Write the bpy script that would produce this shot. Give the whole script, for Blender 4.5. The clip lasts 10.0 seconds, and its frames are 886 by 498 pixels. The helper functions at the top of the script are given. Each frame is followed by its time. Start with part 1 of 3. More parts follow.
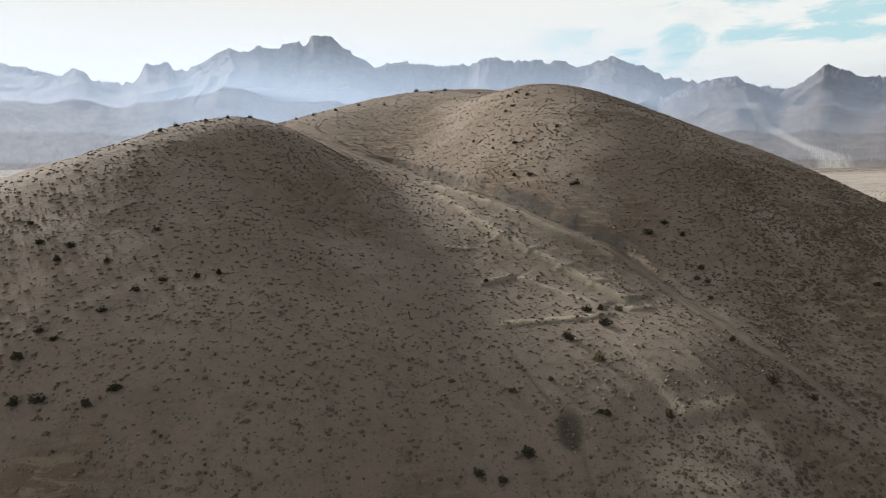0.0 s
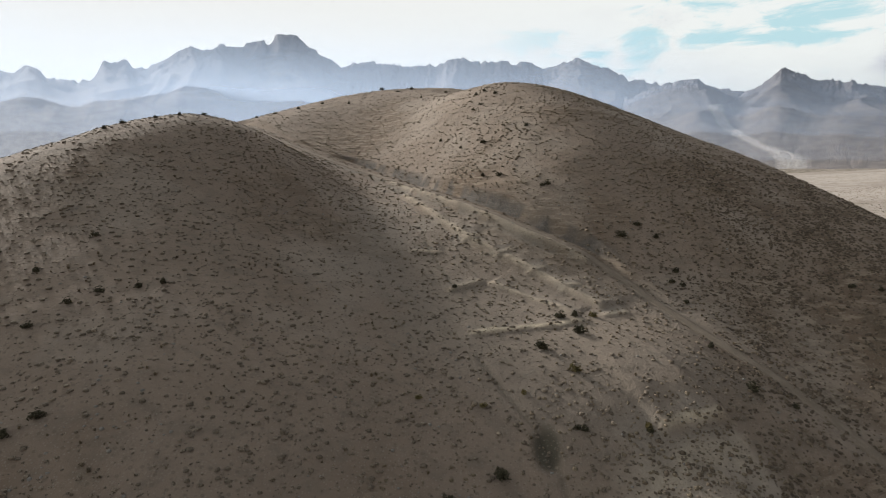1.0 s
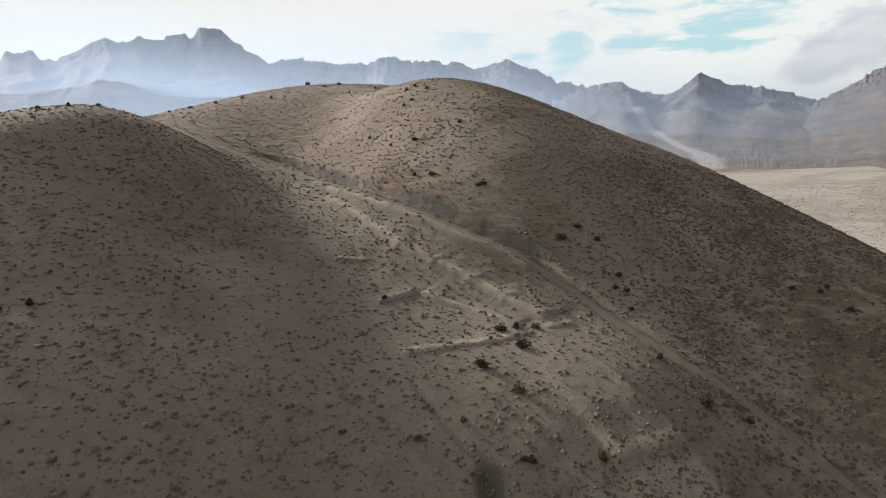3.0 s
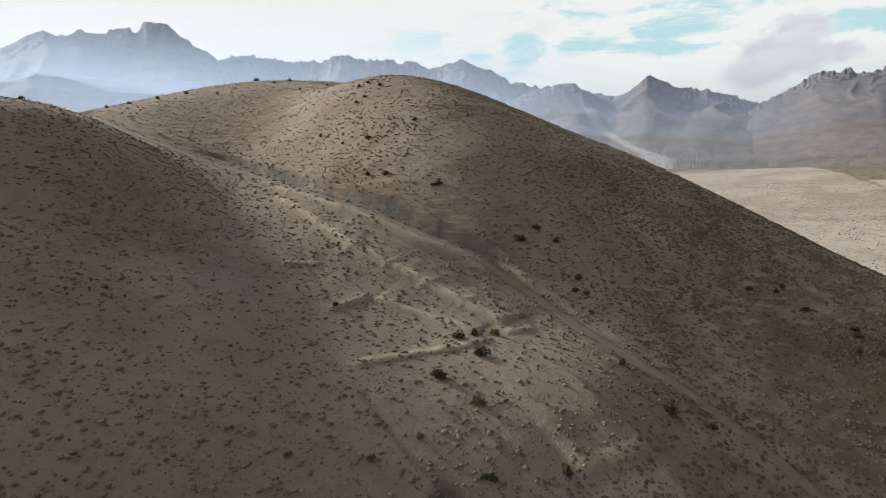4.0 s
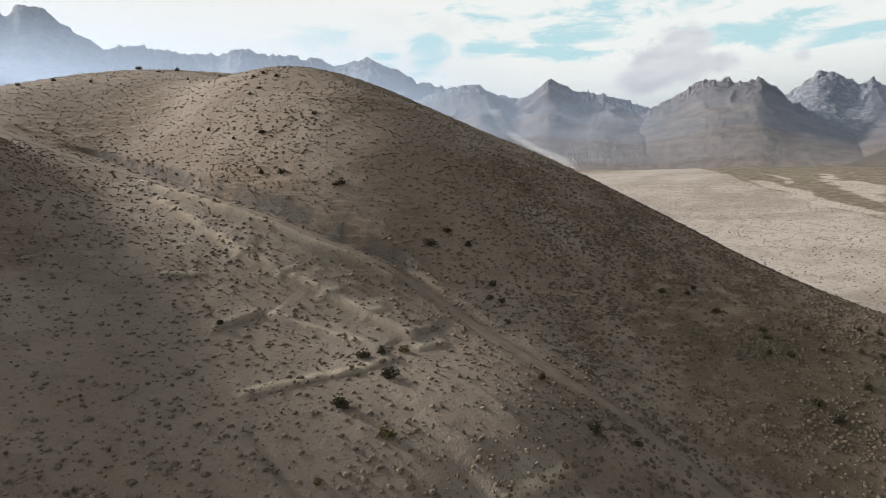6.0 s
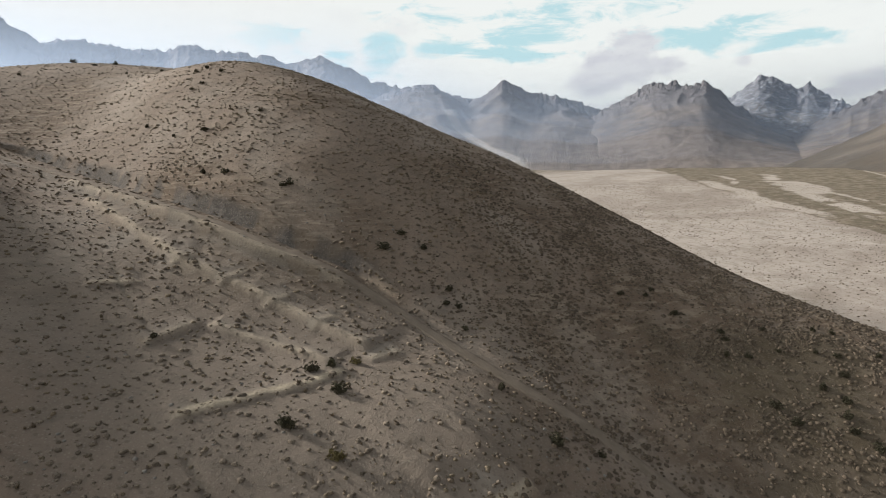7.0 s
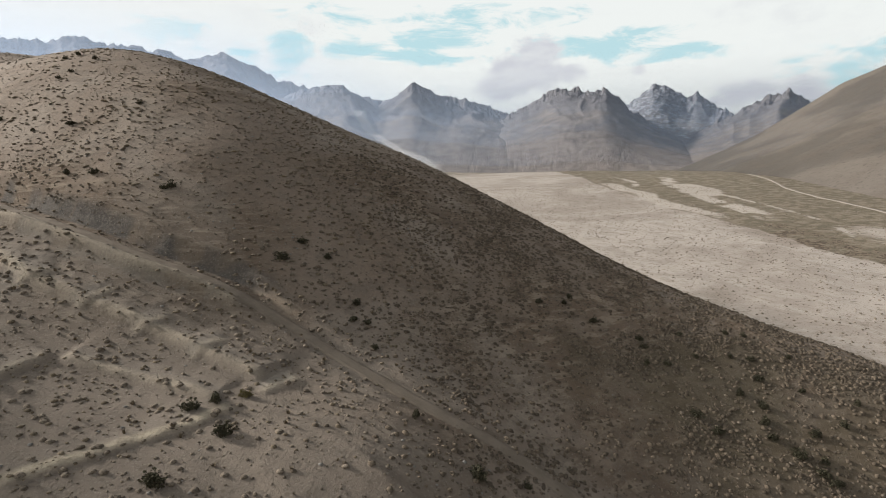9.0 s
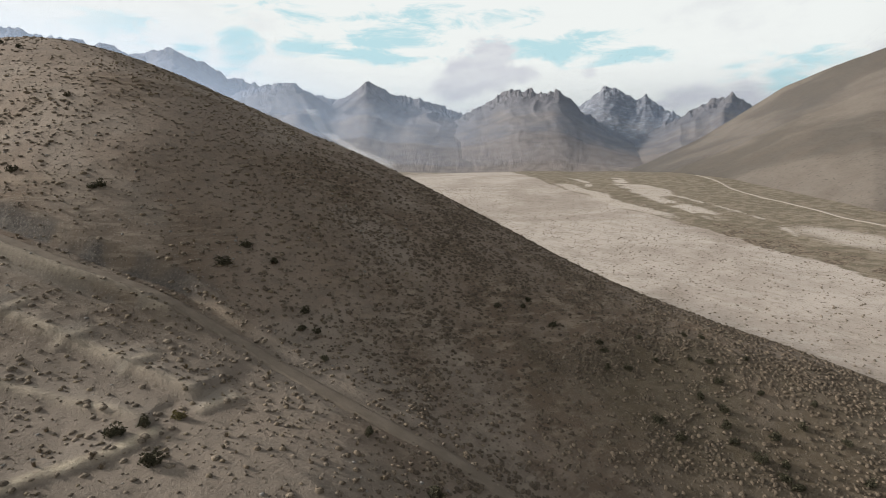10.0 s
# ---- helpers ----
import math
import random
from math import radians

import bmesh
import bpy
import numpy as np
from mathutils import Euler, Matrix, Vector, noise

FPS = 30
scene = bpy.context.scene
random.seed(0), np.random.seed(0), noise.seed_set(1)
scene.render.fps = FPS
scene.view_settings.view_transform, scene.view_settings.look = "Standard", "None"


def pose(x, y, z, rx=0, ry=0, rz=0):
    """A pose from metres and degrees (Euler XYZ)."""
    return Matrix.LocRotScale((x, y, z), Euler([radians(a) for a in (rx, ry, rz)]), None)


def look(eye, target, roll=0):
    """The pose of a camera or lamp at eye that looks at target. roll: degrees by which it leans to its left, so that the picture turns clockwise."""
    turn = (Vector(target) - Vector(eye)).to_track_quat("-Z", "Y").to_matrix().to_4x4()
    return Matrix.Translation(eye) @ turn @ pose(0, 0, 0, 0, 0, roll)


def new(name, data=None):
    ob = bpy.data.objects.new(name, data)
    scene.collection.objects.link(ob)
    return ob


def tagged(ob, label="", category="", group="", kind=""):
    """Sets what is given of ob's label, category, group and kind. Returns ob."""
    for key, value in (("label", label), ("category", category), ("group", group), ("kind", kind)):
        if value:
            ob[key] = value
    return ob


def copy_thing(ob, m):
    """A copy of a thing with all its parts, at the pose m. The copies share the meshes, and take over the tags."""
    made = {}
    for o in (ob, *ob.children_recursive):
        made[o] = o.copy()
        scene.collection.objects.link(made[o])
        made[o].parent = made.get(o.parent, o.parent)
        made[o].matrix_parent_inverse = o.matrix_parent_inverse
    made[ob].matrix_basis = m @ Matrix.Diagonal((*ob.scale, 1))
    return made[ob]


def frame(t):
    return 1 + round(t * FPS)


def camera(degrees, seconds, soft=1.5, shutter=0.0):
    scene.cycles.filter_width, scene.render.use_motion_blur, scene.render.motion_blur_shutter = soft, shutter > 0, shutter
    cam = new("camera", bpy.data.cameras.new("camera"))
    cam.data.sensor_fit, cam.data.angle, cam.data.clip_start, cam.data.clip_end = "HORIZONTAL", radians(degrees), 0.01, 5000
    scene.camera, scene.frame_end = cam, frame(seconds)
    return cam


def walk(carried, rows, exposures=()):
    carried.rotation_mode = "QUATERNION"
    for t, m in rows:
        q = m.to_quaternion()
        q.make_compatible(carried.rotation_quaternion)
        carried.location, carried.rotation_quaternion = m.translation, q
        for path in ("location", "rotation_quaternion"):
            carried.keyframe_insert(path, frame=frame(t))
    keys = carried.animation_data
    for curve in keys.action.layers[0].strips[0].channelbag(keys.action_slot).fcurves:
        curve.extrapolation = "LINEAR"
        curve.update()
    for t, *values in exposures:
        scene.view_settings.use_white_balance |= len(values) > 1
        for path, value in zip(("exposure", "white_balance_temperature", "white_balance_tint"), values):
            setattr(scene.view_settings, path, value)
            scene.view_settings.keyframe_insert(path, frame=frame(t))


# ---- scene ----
cam = camera(72.3, 10.0, 0.85)
PATH = [
    (0, (2.848, -0.764, 38.216), (2.652, 1.217, 38.019), 0.1),
    (0.5, (2.694, 2.167, 38.218), (2.551, 4.152, 38.022), 0.1),
    (1, (2.684, 5.042, 38.274), (2.592, 7.031, 38.079), 0.0),
    (1.5, (2.714, 7.63, 38.238), (2.673, 9.62, 38.044), -0.1),
    (2, (2.743, 10.023, 38.293), (2.754, 12.013, 38.098), -0.1),
    (2.5, (2.852, 12.369, 38.399), (2.917, 14.358, 38.203), -0.1),
    (4, (3.574, 19.083, 38.537), (3.845, 21.055, 38.339), -0.1),
    (4.5, (3.946, 21.302, 38.585), (4.293, 23.262, 38.386), -0.1),
    (5, (4.456, 23.44, 38.628), (4.876, 25.385, 38.429), -0.0),
    (5.5, (5.0, 25.579, 38.62), (5.493, 27.507, 38.421), -0.0),
    (7, (6.94, 31.446, 38.785), (7.643, 33.308, 38.585), -0.0),
    (7.5, (7.732, 33.228, 38.882), (8.503, 35.062, 38.684), -0.0),
    (8, (8.588, 35.066, 38.918), (9.428, 36.87, 38.721), 0.0),
    (8.5, (9.501, 36.876, 38.897), (10.404, 38.649, 38.703), 0.0),
    (9, (10.521, 38.699, 38.922), (11.486, 40.44, 38.729), 0.0),
    (9.5, (11.582, 40.546, 38.91), (12.612, 42.249, 38.718), 0.0),
    (10, (12.662, 42.334, 38.946), (13.753, 43.999, 38.753), 0.1),
]
EXPOSURE = 0.0
walk(cam, [(t, look(eye, target, roll)) for t, eye, target, roll in PATH], [(0.0, EXPOSURE), (10.0, EXPOSURE)])

# ---- light: a sun low ahead and to the left, behind bright thin cloud ----
SUN_AZ, SUN_EL = -47.0, 24.6
SUN_DIR = Vector((math.sin(radians(SUN_AZ)) * math.cos(radians(SUN_EL)), math.cos(radians(SUN_AZ)) * math.cos(radians(SUN_EL)), math.sin(radians(SUN_EL))))
sun = new("sun", bpy.data.lights.new("sun", "SUN"))
sun.data.energy, sun.data.angle, sun.data.color = 5.0, radians(7.0), (1.0, 0.965, 0.91)
sun.matrix_world = look(SUN_DIR * 800, (0, 0, 0))


class Nodes:
    """Short hand for building node trees."""

    def __init__(self, tree):
        self.tree = tree
        tree.nodes.clear()

    def add(self, kind, **values):
        n = self.tree.nodes.new(kind)
        for k, v in values.items():
            setattr(n, k, v)
        return n

    def put(self, socket, v):
        if isinstance(v, bpy.types.NodeSocket):
            self.tree.links.new(v, socket)
        else:
            socket.default_value = v

    def math(self, op, a, b=0.0, clamp=False):
        n = self.add("ShaderNodeMath", operation=op, use_clamp=clamp)
        self.put(n.inputs[0], a)
        self.put(n.inputs[1], b)
        return n.outputs[0]

    def mix(self, f, a, b, blend="MIX"):
        n = self.add("ShaderNodeMix", data_type="RGBA", blend_type=blend)
        self.put(n.inputs[0], f)
        self.put(n.inputs[6], a)
        self.put(n.inputs[7], b)
        return n.outputs[2]

    def step(self, v, lo, hi, a=0.0, b=1.0):
        n = self.add("ShaderNodeMapRange", interpolation_type="SMOOTHSTEP")
        for i, x in enumerate((v, lo, hi, a, b)):
            self.put(n.inputs[i], x)
        return n.outputs[0]

    def noise(self, vec, scale, detail=4.0, rough=0.55, warp=0.0):
        n = self.add("ShaderNodeTexNoise")
        self.put(n.inputs["Vector"], vec)
        for k, v in (("Scale", scale), ("Detail", detail), ("Roughness", rough), ("Distortion", warp)):
            n.inputs[k].default_value = v
        return n.outputs[0]

    def scaled(self, vec, x, y, z):
        n = self.add("ShaderNodeVectorMath", operation="MULTIPLY")
        self.put(n.inputs[0], vec)
        n.inputs[1].default_value = (x, y, z)
        return n.outputs[0]

    def attr(self, name):
        return self.add("ShaderNodeAttribute", attribute_name=name).outputs["Fac"]


def rgb(r, g, b):
    return (r, g, b, 1.0)


# sky: clear air above, sheets of bright cloud, brightest round the veiled sun
world = bpy.data.worlds.new("sky")
scene.world = world
world.use_nodes = True
W = Nodes(world.node_tree)
heading = W.add("ShaderNodeTexCoord").outputs["Generated"]
split = W.add("ShaderNodeSeparateXYZ")
W.put(split.inputs[0], heading)
sky = W.add("ShaderNodeTexSky", sky_type="NISHITA", sun_disc=False, sun_elevation=radians(SUN_EL), sun_rotation=radians(SUN_AZ), altitude=2500.0)
low = W.math("ADD", W.math("MAXIMUM", split.outputs[2], 0.0), 0.16)
flat = W.add("ShaderNodeCombineXYZ")
W.put(flat.inputs[0], W.math("DIVIDE", split.outputs[0], low))
W.put(flat.inputs[1], W.math("DIVIDE", split.outputs[1], low))
toward = W.add("ShaderNodeVectorMath", operation="DOT_PRODUCT")
W.put(toward.inputs[0], heading)
toward.inputs[1].default_value = SUN_DIR
glow = W.step(toward.outputs["Value"], 0.30, 0.97)
wide = W.math("MULTIPLY", W.step(toward.outputs["Value"], -0.6, -0.25), W.step(split.outputs[2], 0.75, 0.33))
sheets = W.noise(W.scaled(flat.outputs[0], 1.0, 1.5, 1.0), 2.3, 7.0, 0.6, 0.4)
heaps = W.noise(W.scaled(heading, 1.0, 1.0, 2.2), 4.2, 7.0, 0.6, 0.2)
bearing = W.math("MULTIPLY", W.math("ARCTAN2", split.outputs[0], split.outputs[1]), 180 / math.pi)
rise = W.math("MULTIPLY", W.math("ARCSINE", split.outputs[2]), 180 / math.pi)
torn = W.math("SUBTRACT", W.noise(W.scaled(heading, 1.0, 1.0, 3.2), 11.0, 9.0, 0.64, 0.5), 0.5)
thin = W.math("MULTIPLY", W.step(sheets, 0.52, 0.43), W.step(split.outputs[2], 0.29, 0.33, 0.0, 0.6))
rents = 0.0
# rents in the cloud: heading, elevation, half width and half height in degrees, depth
for az, el, half, tall, deep in [(5.8, 12.9, 2.7, 0.55, 0.55), (11.3, 12.1, 1.0, 0.72, 0.5), (15.2, 12.6, 1.2, 1.63, 0.6), (18.8, 14.5, 2.7, 0.91, 0.35), (21.0, 13.0, 2.0, 0.7, 0.6), (26.5, 12.0, 2.8, 0.38, 0.95), (28.3, 14.2, 3.1, 0.94, 0.7), (32.0, 15.4, 3.6, 0.69, 0.4), (38.7, 15.1, 3.1, 0.56, 0.35), (41.3, 13.1, 3.0, 0.66, 0.5), (44.8, 12.7, 3.0, 0.66, 0.75), (50.2, 11.6, 2.8, 0.42, 1.0), (62.5, 9.8, 2.3, 0.95, 0.45), (58.8, 9.6, 1.3, 0.54, 0.3)]:
    across = W.math("DIVIDE", W.math("SUBTRACT", bearing, az), half * 1.5)
    upward = W.math("DIVIDE", W.math("SUBTRACT", rise, el), tall * 1.8)
    away = W.math("SQRT", W.math("ADD", W.math("MULTIPLY", across, across), W.math("MULTIPLY", upward, upward)))
    rents = W.math("MAXIMUM", rents, W.step(away, 2.3, 0.0, 0.0, 0.55 + 0.45 * deep))
thin = W.math("MAXIMUM", thin, W.step(W.math("ADD", rents, W.math("MULTIPLY", torn, 2.6)), 0.42, 0.95))
cover = W.math("MAXIMUM", W.math("SUBTRACT", 1.0, thin), W.step(glow, 0.3, 0.7))
shade = W.math("MULTIPLY", W.step(heaps, 0.56, 0.70), W.step(glow, 0.55, 0.15))
cloud = W.mix(wide, rgb(0.178, 0.182, 0.187), rgb(0.868, 0.90, 0.885))
cloud = W.mix(glow, cloud, rgb(0.87, 0.885, 0.875))
heap = 0.0
rags = W.math("SUBTRACT", W.noise(W.scaled(heading, 1.0, 1.0, 1.6), 24.0, 9.0, 0.58), 0.5)
# grey undersides: heading, elevation, half width and half height in degrees, depth
for az, el, half, tall, deep in [(36.6, 10.6, 3.6, 1.27, 1.0), (37.8, 12.2, 2.2, 1.15, 0.9), (34.3, 9.5, 2.3, 0.89, 0.9), (40.8, 10.4, 1.6, 0.68, 0.8), (46.6, 10.7, 0.8, 0.57, 0.6), (55.4, 8.1, 2.6, 0.74, 0.8), (59.3, 7.8, 2.5, 0.81, 0.8), (53.6, 7.4, 1.8, 0.47, 0.7), (64.1, 8.3, 1.9, 0.77, 0.35), (68.0, 11.0, 1.4, 0.72, 0.4)]:
    across = W.math("DIVIDE", W.math("SUBTRACT", bearing, az), half)
    upward = W.math("DIVIDE", W.math("SUBTRACT", rise, el), tall * 1.4)
    away = W.math("SQRT", W.math("ADD", W.math("MULTIPLY", across, across), W.math("MULTIPLY", upward, upward)))
    heap = W.math("MAXIMUM", heap, W.step(away, 1.9, 0.2, 0.0, deep))
heap = W.step(W.math("ADD", heap, W.math("MULTIPLY", rags, 1.1)), 0.3, 0.75)
shade = W.math("MAXIMUM", W.math("MULTIPLY", shade, 0.2), W.math("MULTIPLY", heap, 0.65))
cover = W.math("MAXIMUM", cover, heap)
billow = W.noise(W.scaled(heading, 1.0, 1.0, 2.5), 14.0, 8.0, 0.6)
cloud = W.mix(W.math("MULTIPLY", W.step(billow, 0.5, 0.72), W.math("MULTIPLY", W.step(glow, 0.6, 0.2), 0.08)), cloud, rgb(0.62, 0.62, 0.66))
cloud = W.mix(W.math("MULTIPLY", shade, W.step(billow, 0.3, 0.62, 0.55, 1.0)), cloud, rgb(0.50, 0.51, 0.60))
air = W.add("ShaderNodeVectorMath", operation="SCALE")
W.put(air.inputs[0], W.mix(W.math("MULTIPLY", wide, 0.75), sky.outputs[0], rgb(6.2, 8.9, 9.1)))
air.inputs["Scale"].default_value = 0.10
back = W.add("ShaderNodeBackground")
W.put(back.inputs[0], W.mix(cover, air.outputs[0], cloud))
back.inputs[1].default_value = 1.0
W.tree.links.new(back.outputs[0], W.add("ShaderNodeOutputWorld").inputs[0])


# ---- materials ----
def material(name, build):
    m = bpy.data.materials.new(name)
    m.use_nodes = True
    n = Nodes(m.node_tree)
    shader = n.add("ShaderNodeBsdfPrincipled")
    shader.inputs["Specular IOR Level"].default_value = 0.15
    shader.inputs["Roughness"].default_value = 0.95
    n.tree.links.new(shader.outputs[0], n.add("ShaderNodeOutputMaterial").inputs[0])
    place = n.add("ShaderNodeNewGeometry").outputs["Position"]
    colour, height, depth = build(n, place)
    n.put(shader.inputs["Base Color"], colour)
    if height is not None:
        bump = n.add("ShaderNodeBump")
        bump.inputs["Strength"].default_value = 0.8
        bump.inputs["Distance"].default_value = depth
        n.put(bump.inputs["Height"], height)
        n.tree.links.new(bump.outputs[0], shader.inputs["Normal"])
    return m


def soil(n, p):
    """Stony hillside soil: pinkish brown, greyer where it was dug over, rusty stretches, grit; paler silt on the valley floor."""
    broad, mid, fine, grit = n.noise(p, 0.035, 5.0), n.noise(p, 0.35, 5.0, 0.6), n.noise(p, 2.6, 5.0, 0.7), n.noise(p, 11.0, 3.0, 0.7)
    c = n.mix(n.step(broad, 0.38, 0.62), rgb(0.258, 0.2, 0.153), rgb(0.288, 0.224, 0.172))
    c = n.mix(n.math("MULTIPLY", n.attr("rust"), 0.85), c, rgb(0.172, 0.122, 0.084))
    contour = n.noise(n.scaled(p, 0.4, 0.4, 2.4), 0.55, 5.0, 0.65, 0.4)
    c = n.mix(n.math("MULTIPLY", n.attr("rust"), n.step(contour, 0.48, 0.6, 0.0, 0.85)), c, rgb(0.31, 0.245, 0.18))
    c = n.mix(n.attr("pale"), c, rgb(0.40, 0.345, 0.285))
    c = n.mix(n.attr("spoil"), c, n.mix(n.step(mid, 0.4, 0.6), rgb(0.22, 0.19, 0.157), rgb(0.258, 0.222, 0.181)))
    # Cut face: grey gravel, coloured darker to stand for the shade on it.
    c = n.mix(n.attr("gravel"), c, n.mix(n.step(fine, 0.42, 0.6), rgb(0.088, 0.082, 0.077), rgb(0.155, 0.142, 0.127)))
    c = n.mix(n.step(mid, 0.45, 0.7, 0.0, 0.4), c, rgb(0.155, 0.128, 0.102))
    c = n.mix(n.attr("olive_dark"), c, n.mix(n.step(mid, 0.4, 0.6), rgb(0.108, 0.085, 0.055), rgb(0.15, 0.118, 0.08)))
    c = n.mix(n.attr("darkened"), c, rgb(0.075, 0.07, 0.05))
    silt = n.mix(n.step(n.noise(n.scaled(p, 0.7, 1.0, 1.0), 0.012, 6.0, 0.65, 0.6), 0.4, 0.6), rgb(0.36, 0.303, 0.257), rgb(0.485, 0.42, 0.365))
    silt = n.mix(n.step(n.noise(n.scaled(p, 1.6, 0.5, 1.0), 0.05, 7.0, 0.7, 0.5), 0.5, 0.64, 0.0, 0.5), silt, rgb(0.52, 0.46, 0.405))
    silt = n.mix(n.step(n.noise(n.scaled(p, 1.5, 0.7, 1.0), 0.09, 7.0, 0.75), 0.48, 0.62, 0.0, 0.35), silt, rgb(0.24, 0.2, 0.155))
    silt = n.mix(n.step(n.noise(p, 0.45, 5.0, 0.75), 0.55, 0.64, 0.0, 0.6), silt, rgb(0.18, 0.148, 0.108))
    c = n.mix(n.attr("valley"), c, silt)
    belt = n.mix(n.step(n.noise(p, 0.16, 5.0, 0.7), 0.42, 0.6), rgb(0.155, 0.128, 0.09), rgb(0.265, 0.218, 0.162))
    frayed = n.math("MULTIPLY", n.math("SUBTRACT", n.noise(n.scaled(p, 1.3, 0.6, 1.0), 0.12, 7.0, 0.75), 0.5), 2.8)
    c = n.mix(n.step(n.math("ADD", n.attr("scrub"), n.math("MULTIPLY", frayed, n.step(n.attr("scrub"), 0.0, 0.5))), 0.25, 0.75), c, belt)
    bushy = n.mix(n.step(n.noise(p, 0.5, 4.0, 0.7), 0.45, 0.55), rgb(0.10, 0.074, 0.052), rgb(0.22, 0.172, 0.125))
    c = n.mix(n.step(n.math("ADD", n.attr("thicket"), frayed), 0.35, 0.7), c, bushy)
    c = n.mix(n.step(n.math("ADD", n.attr("wash"), n.math("MULTIPLY", frayed, n.step(n.attr("wash"), 0.0, 0.4))), 0.3, 0.8, 0.0, 0.75), c, rgb(0.50, 0.435, 0.37))
    for cells, keep, broadest, tone, much in ((1.3, 0.45, 0.36, rgb(0.13, 0.102, 0.076), 0.4), (3.4, 0.6, 0.42, rgb(0.38, 0.335, 0.285), 0.3)):
        spot = n.add("ShaderNodeTexVoronoi")
        n.put(spot.inputs["Vector"], p)
        spot.inputs["Scale"].default_value = cells
        own = n.add("ShaderNodeSeparateColor")
        n.put(own.inputs[0], spot.outputs["Color"])
        here = n.math("MULTIPLY", n.step(own.outputs[0], keep, keep + 0.04), n.step(spot.outputs["Distance"], broadest, broadest * 0.5))
        c = n.mix(n.math("MULTIPLY", here, much), c, tone)
    # Bank lips and a sunlit patch, their light put into this pale tone.
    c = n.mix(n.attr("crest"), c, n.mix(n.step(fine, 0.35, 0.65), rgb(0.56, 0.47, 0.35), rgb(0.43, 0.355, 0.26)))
    c = n.mix(n.step(fine, 0.58, 0.68, 0.0, 0.3), c, rgb(0.13, 0.106, 0.084))
    c = n.mix(n.step(fine, 0.40, 0.30, 0.0, 0.3), c, rgb(0.33, 0.285, 0.24))
    c = n.mix(n.step(grit, 0.62, 0.72, 0.0, 0.4), c, rgb(0.40, 0.365, 0.325))
    c = n.mix(n.step(grit, 0.38, 0.30, 0.0, 0.4), c, rgb(0.11, 0.09, 0.072))
    return c, n.math("ADD", n.math("MULTIPLY", mid, 0.5), n.math("ADD", n.math("MULTIPLY", fine, 0.4), n.math("MULTIPLY", grit, 0.1))), 0.4


def dirt(n, p):
    """Bare trodden earth of the track."""
    c = n.mix(n.step(n.noise(p, 0.5, 5.0), 0.35, 0.65), rgb(0.222, 0.178, 0.135), rgb(0.272, 0.22, 0.17))
    fine = n.noise(p, 7.0, 4.0, 0.7)
    return n.mix(n.step(fine, 0.55, 0.75, 0.0, 0.4), c, rgb(0.15, 0.12, 0.1)), fine, 0.08


def rock(tint, low, scale=1.0, snow=0.0):
    """Bare rock above, sandy fans and scree below; snow: how much lies in the cracks."""
    def build(n, p):
        face = n.add("ShaderNodeCombineXYZ")
        n.put(face.inputs[0], n.attr("along"))
        n.put(face.inputs[1], n.attr("tall"))
        p = face.outputs[0]
        big, mid = n.noise(p, 0.006 * scale, 6.0, 0.6), n.noise(p, 0.026 * scale, 8.0, 0.68, 0.3)
        dark, base, light = ([v * k for v in tint] for k in (0.7, 1.0, 1.2))
        c = n.mix(n.step(big, 0.4, 0.62), rgb(*base), rgb(*light))
        c = n.mix(n.step(mid, 0.44, 0.62, 0.0, 0.6), c, rgb(*dark))
        fine = n.noise(p, 0.12 * scale, 6.0, 0.75)
        c = n.mix(n.step(fine, 0.5, 0.62, 0.0, 0.4), c, rgb(*[v * 0.6 for v in tint]))
        c = n.mix(n.step(fine, 0.43, 0.33, 0.0, 0.4), c, rgb(*[v * 1.3 for v in tint]))
        edge = n.math("ADD", n.attr("high"), n.math("MULTIPLY", n.math("SUBTRACT", n.noise(p, 0.011 * scale, 7.0, 0.62), 0.5), 1.5))
        c = n.mix(n.step(edge, 0.72, 0.3), c, n.mix(n.step(mid, 0.4, 0.62), rgb(*low), rgb(*[v * 0.72 for v in low])))
        if snow:
            c = n.mix(n.step(n.noise(p, 0.045 * scale / 3, 9.0, 0.75, 0.8), 0.5, 0.6, 0.0, snow), c, rgb(0.62, 0.65, 0.7))
        c = n.mix(n.attr("scree"), c, n.mix(n.step(fine, 0.4, 0.6), rgb(0.52, 0.47, 0.42), rgb(0.38, 0.34, 0.31)))
        return c, n.math("ADD", mid, n.math("MULTIPLY", fine, 0.25)), 9.0 / scale
    return build


def sand(n, p):
    """Smooth sandy mountainside with broad bands of browner ground and scattered scrub."""
    broad, mid, fine = n.noise(n.scaled(p, 1.0, 1.0, 2.5), 0.006, 4.0, 0.5, 0.5), n.noise(p, 0.03, 6.0, 0.6), n.noise(p, 0.35, 5.0, 0.75)
    c = n.mix(n.step(broad, 0.42, 0.58), rgb(0.165, 0.14, 0.118), rgb(0.108, 0.094, 0.08))
    c = n.mix(n.step(mid, 0.42, 0.66, 0.0, 0.5), c, rgb(0.13, 0.105, 0.085))
    c = n.mix(n.step(fine, 0.56, 0.64, 0.0, 0.7), c, rgb(0.075, 0.062, 0.048))
    return c, mid, 6.0


def plant(a, b):
    def build(n, p):
        own = n.add("ShaderNodeNewGeometry").outputs["Random Per Island"]
        c = n.mix(own, rgb(*a), rgb(*b))
        fine = n.noise(p, 9.0, 3.0, 0.7)
        return n.mix(n.step(fine, 0.4, 0.7), c, rgb(*[v * 0.65 for v in a])), fine, 0.06
    return build


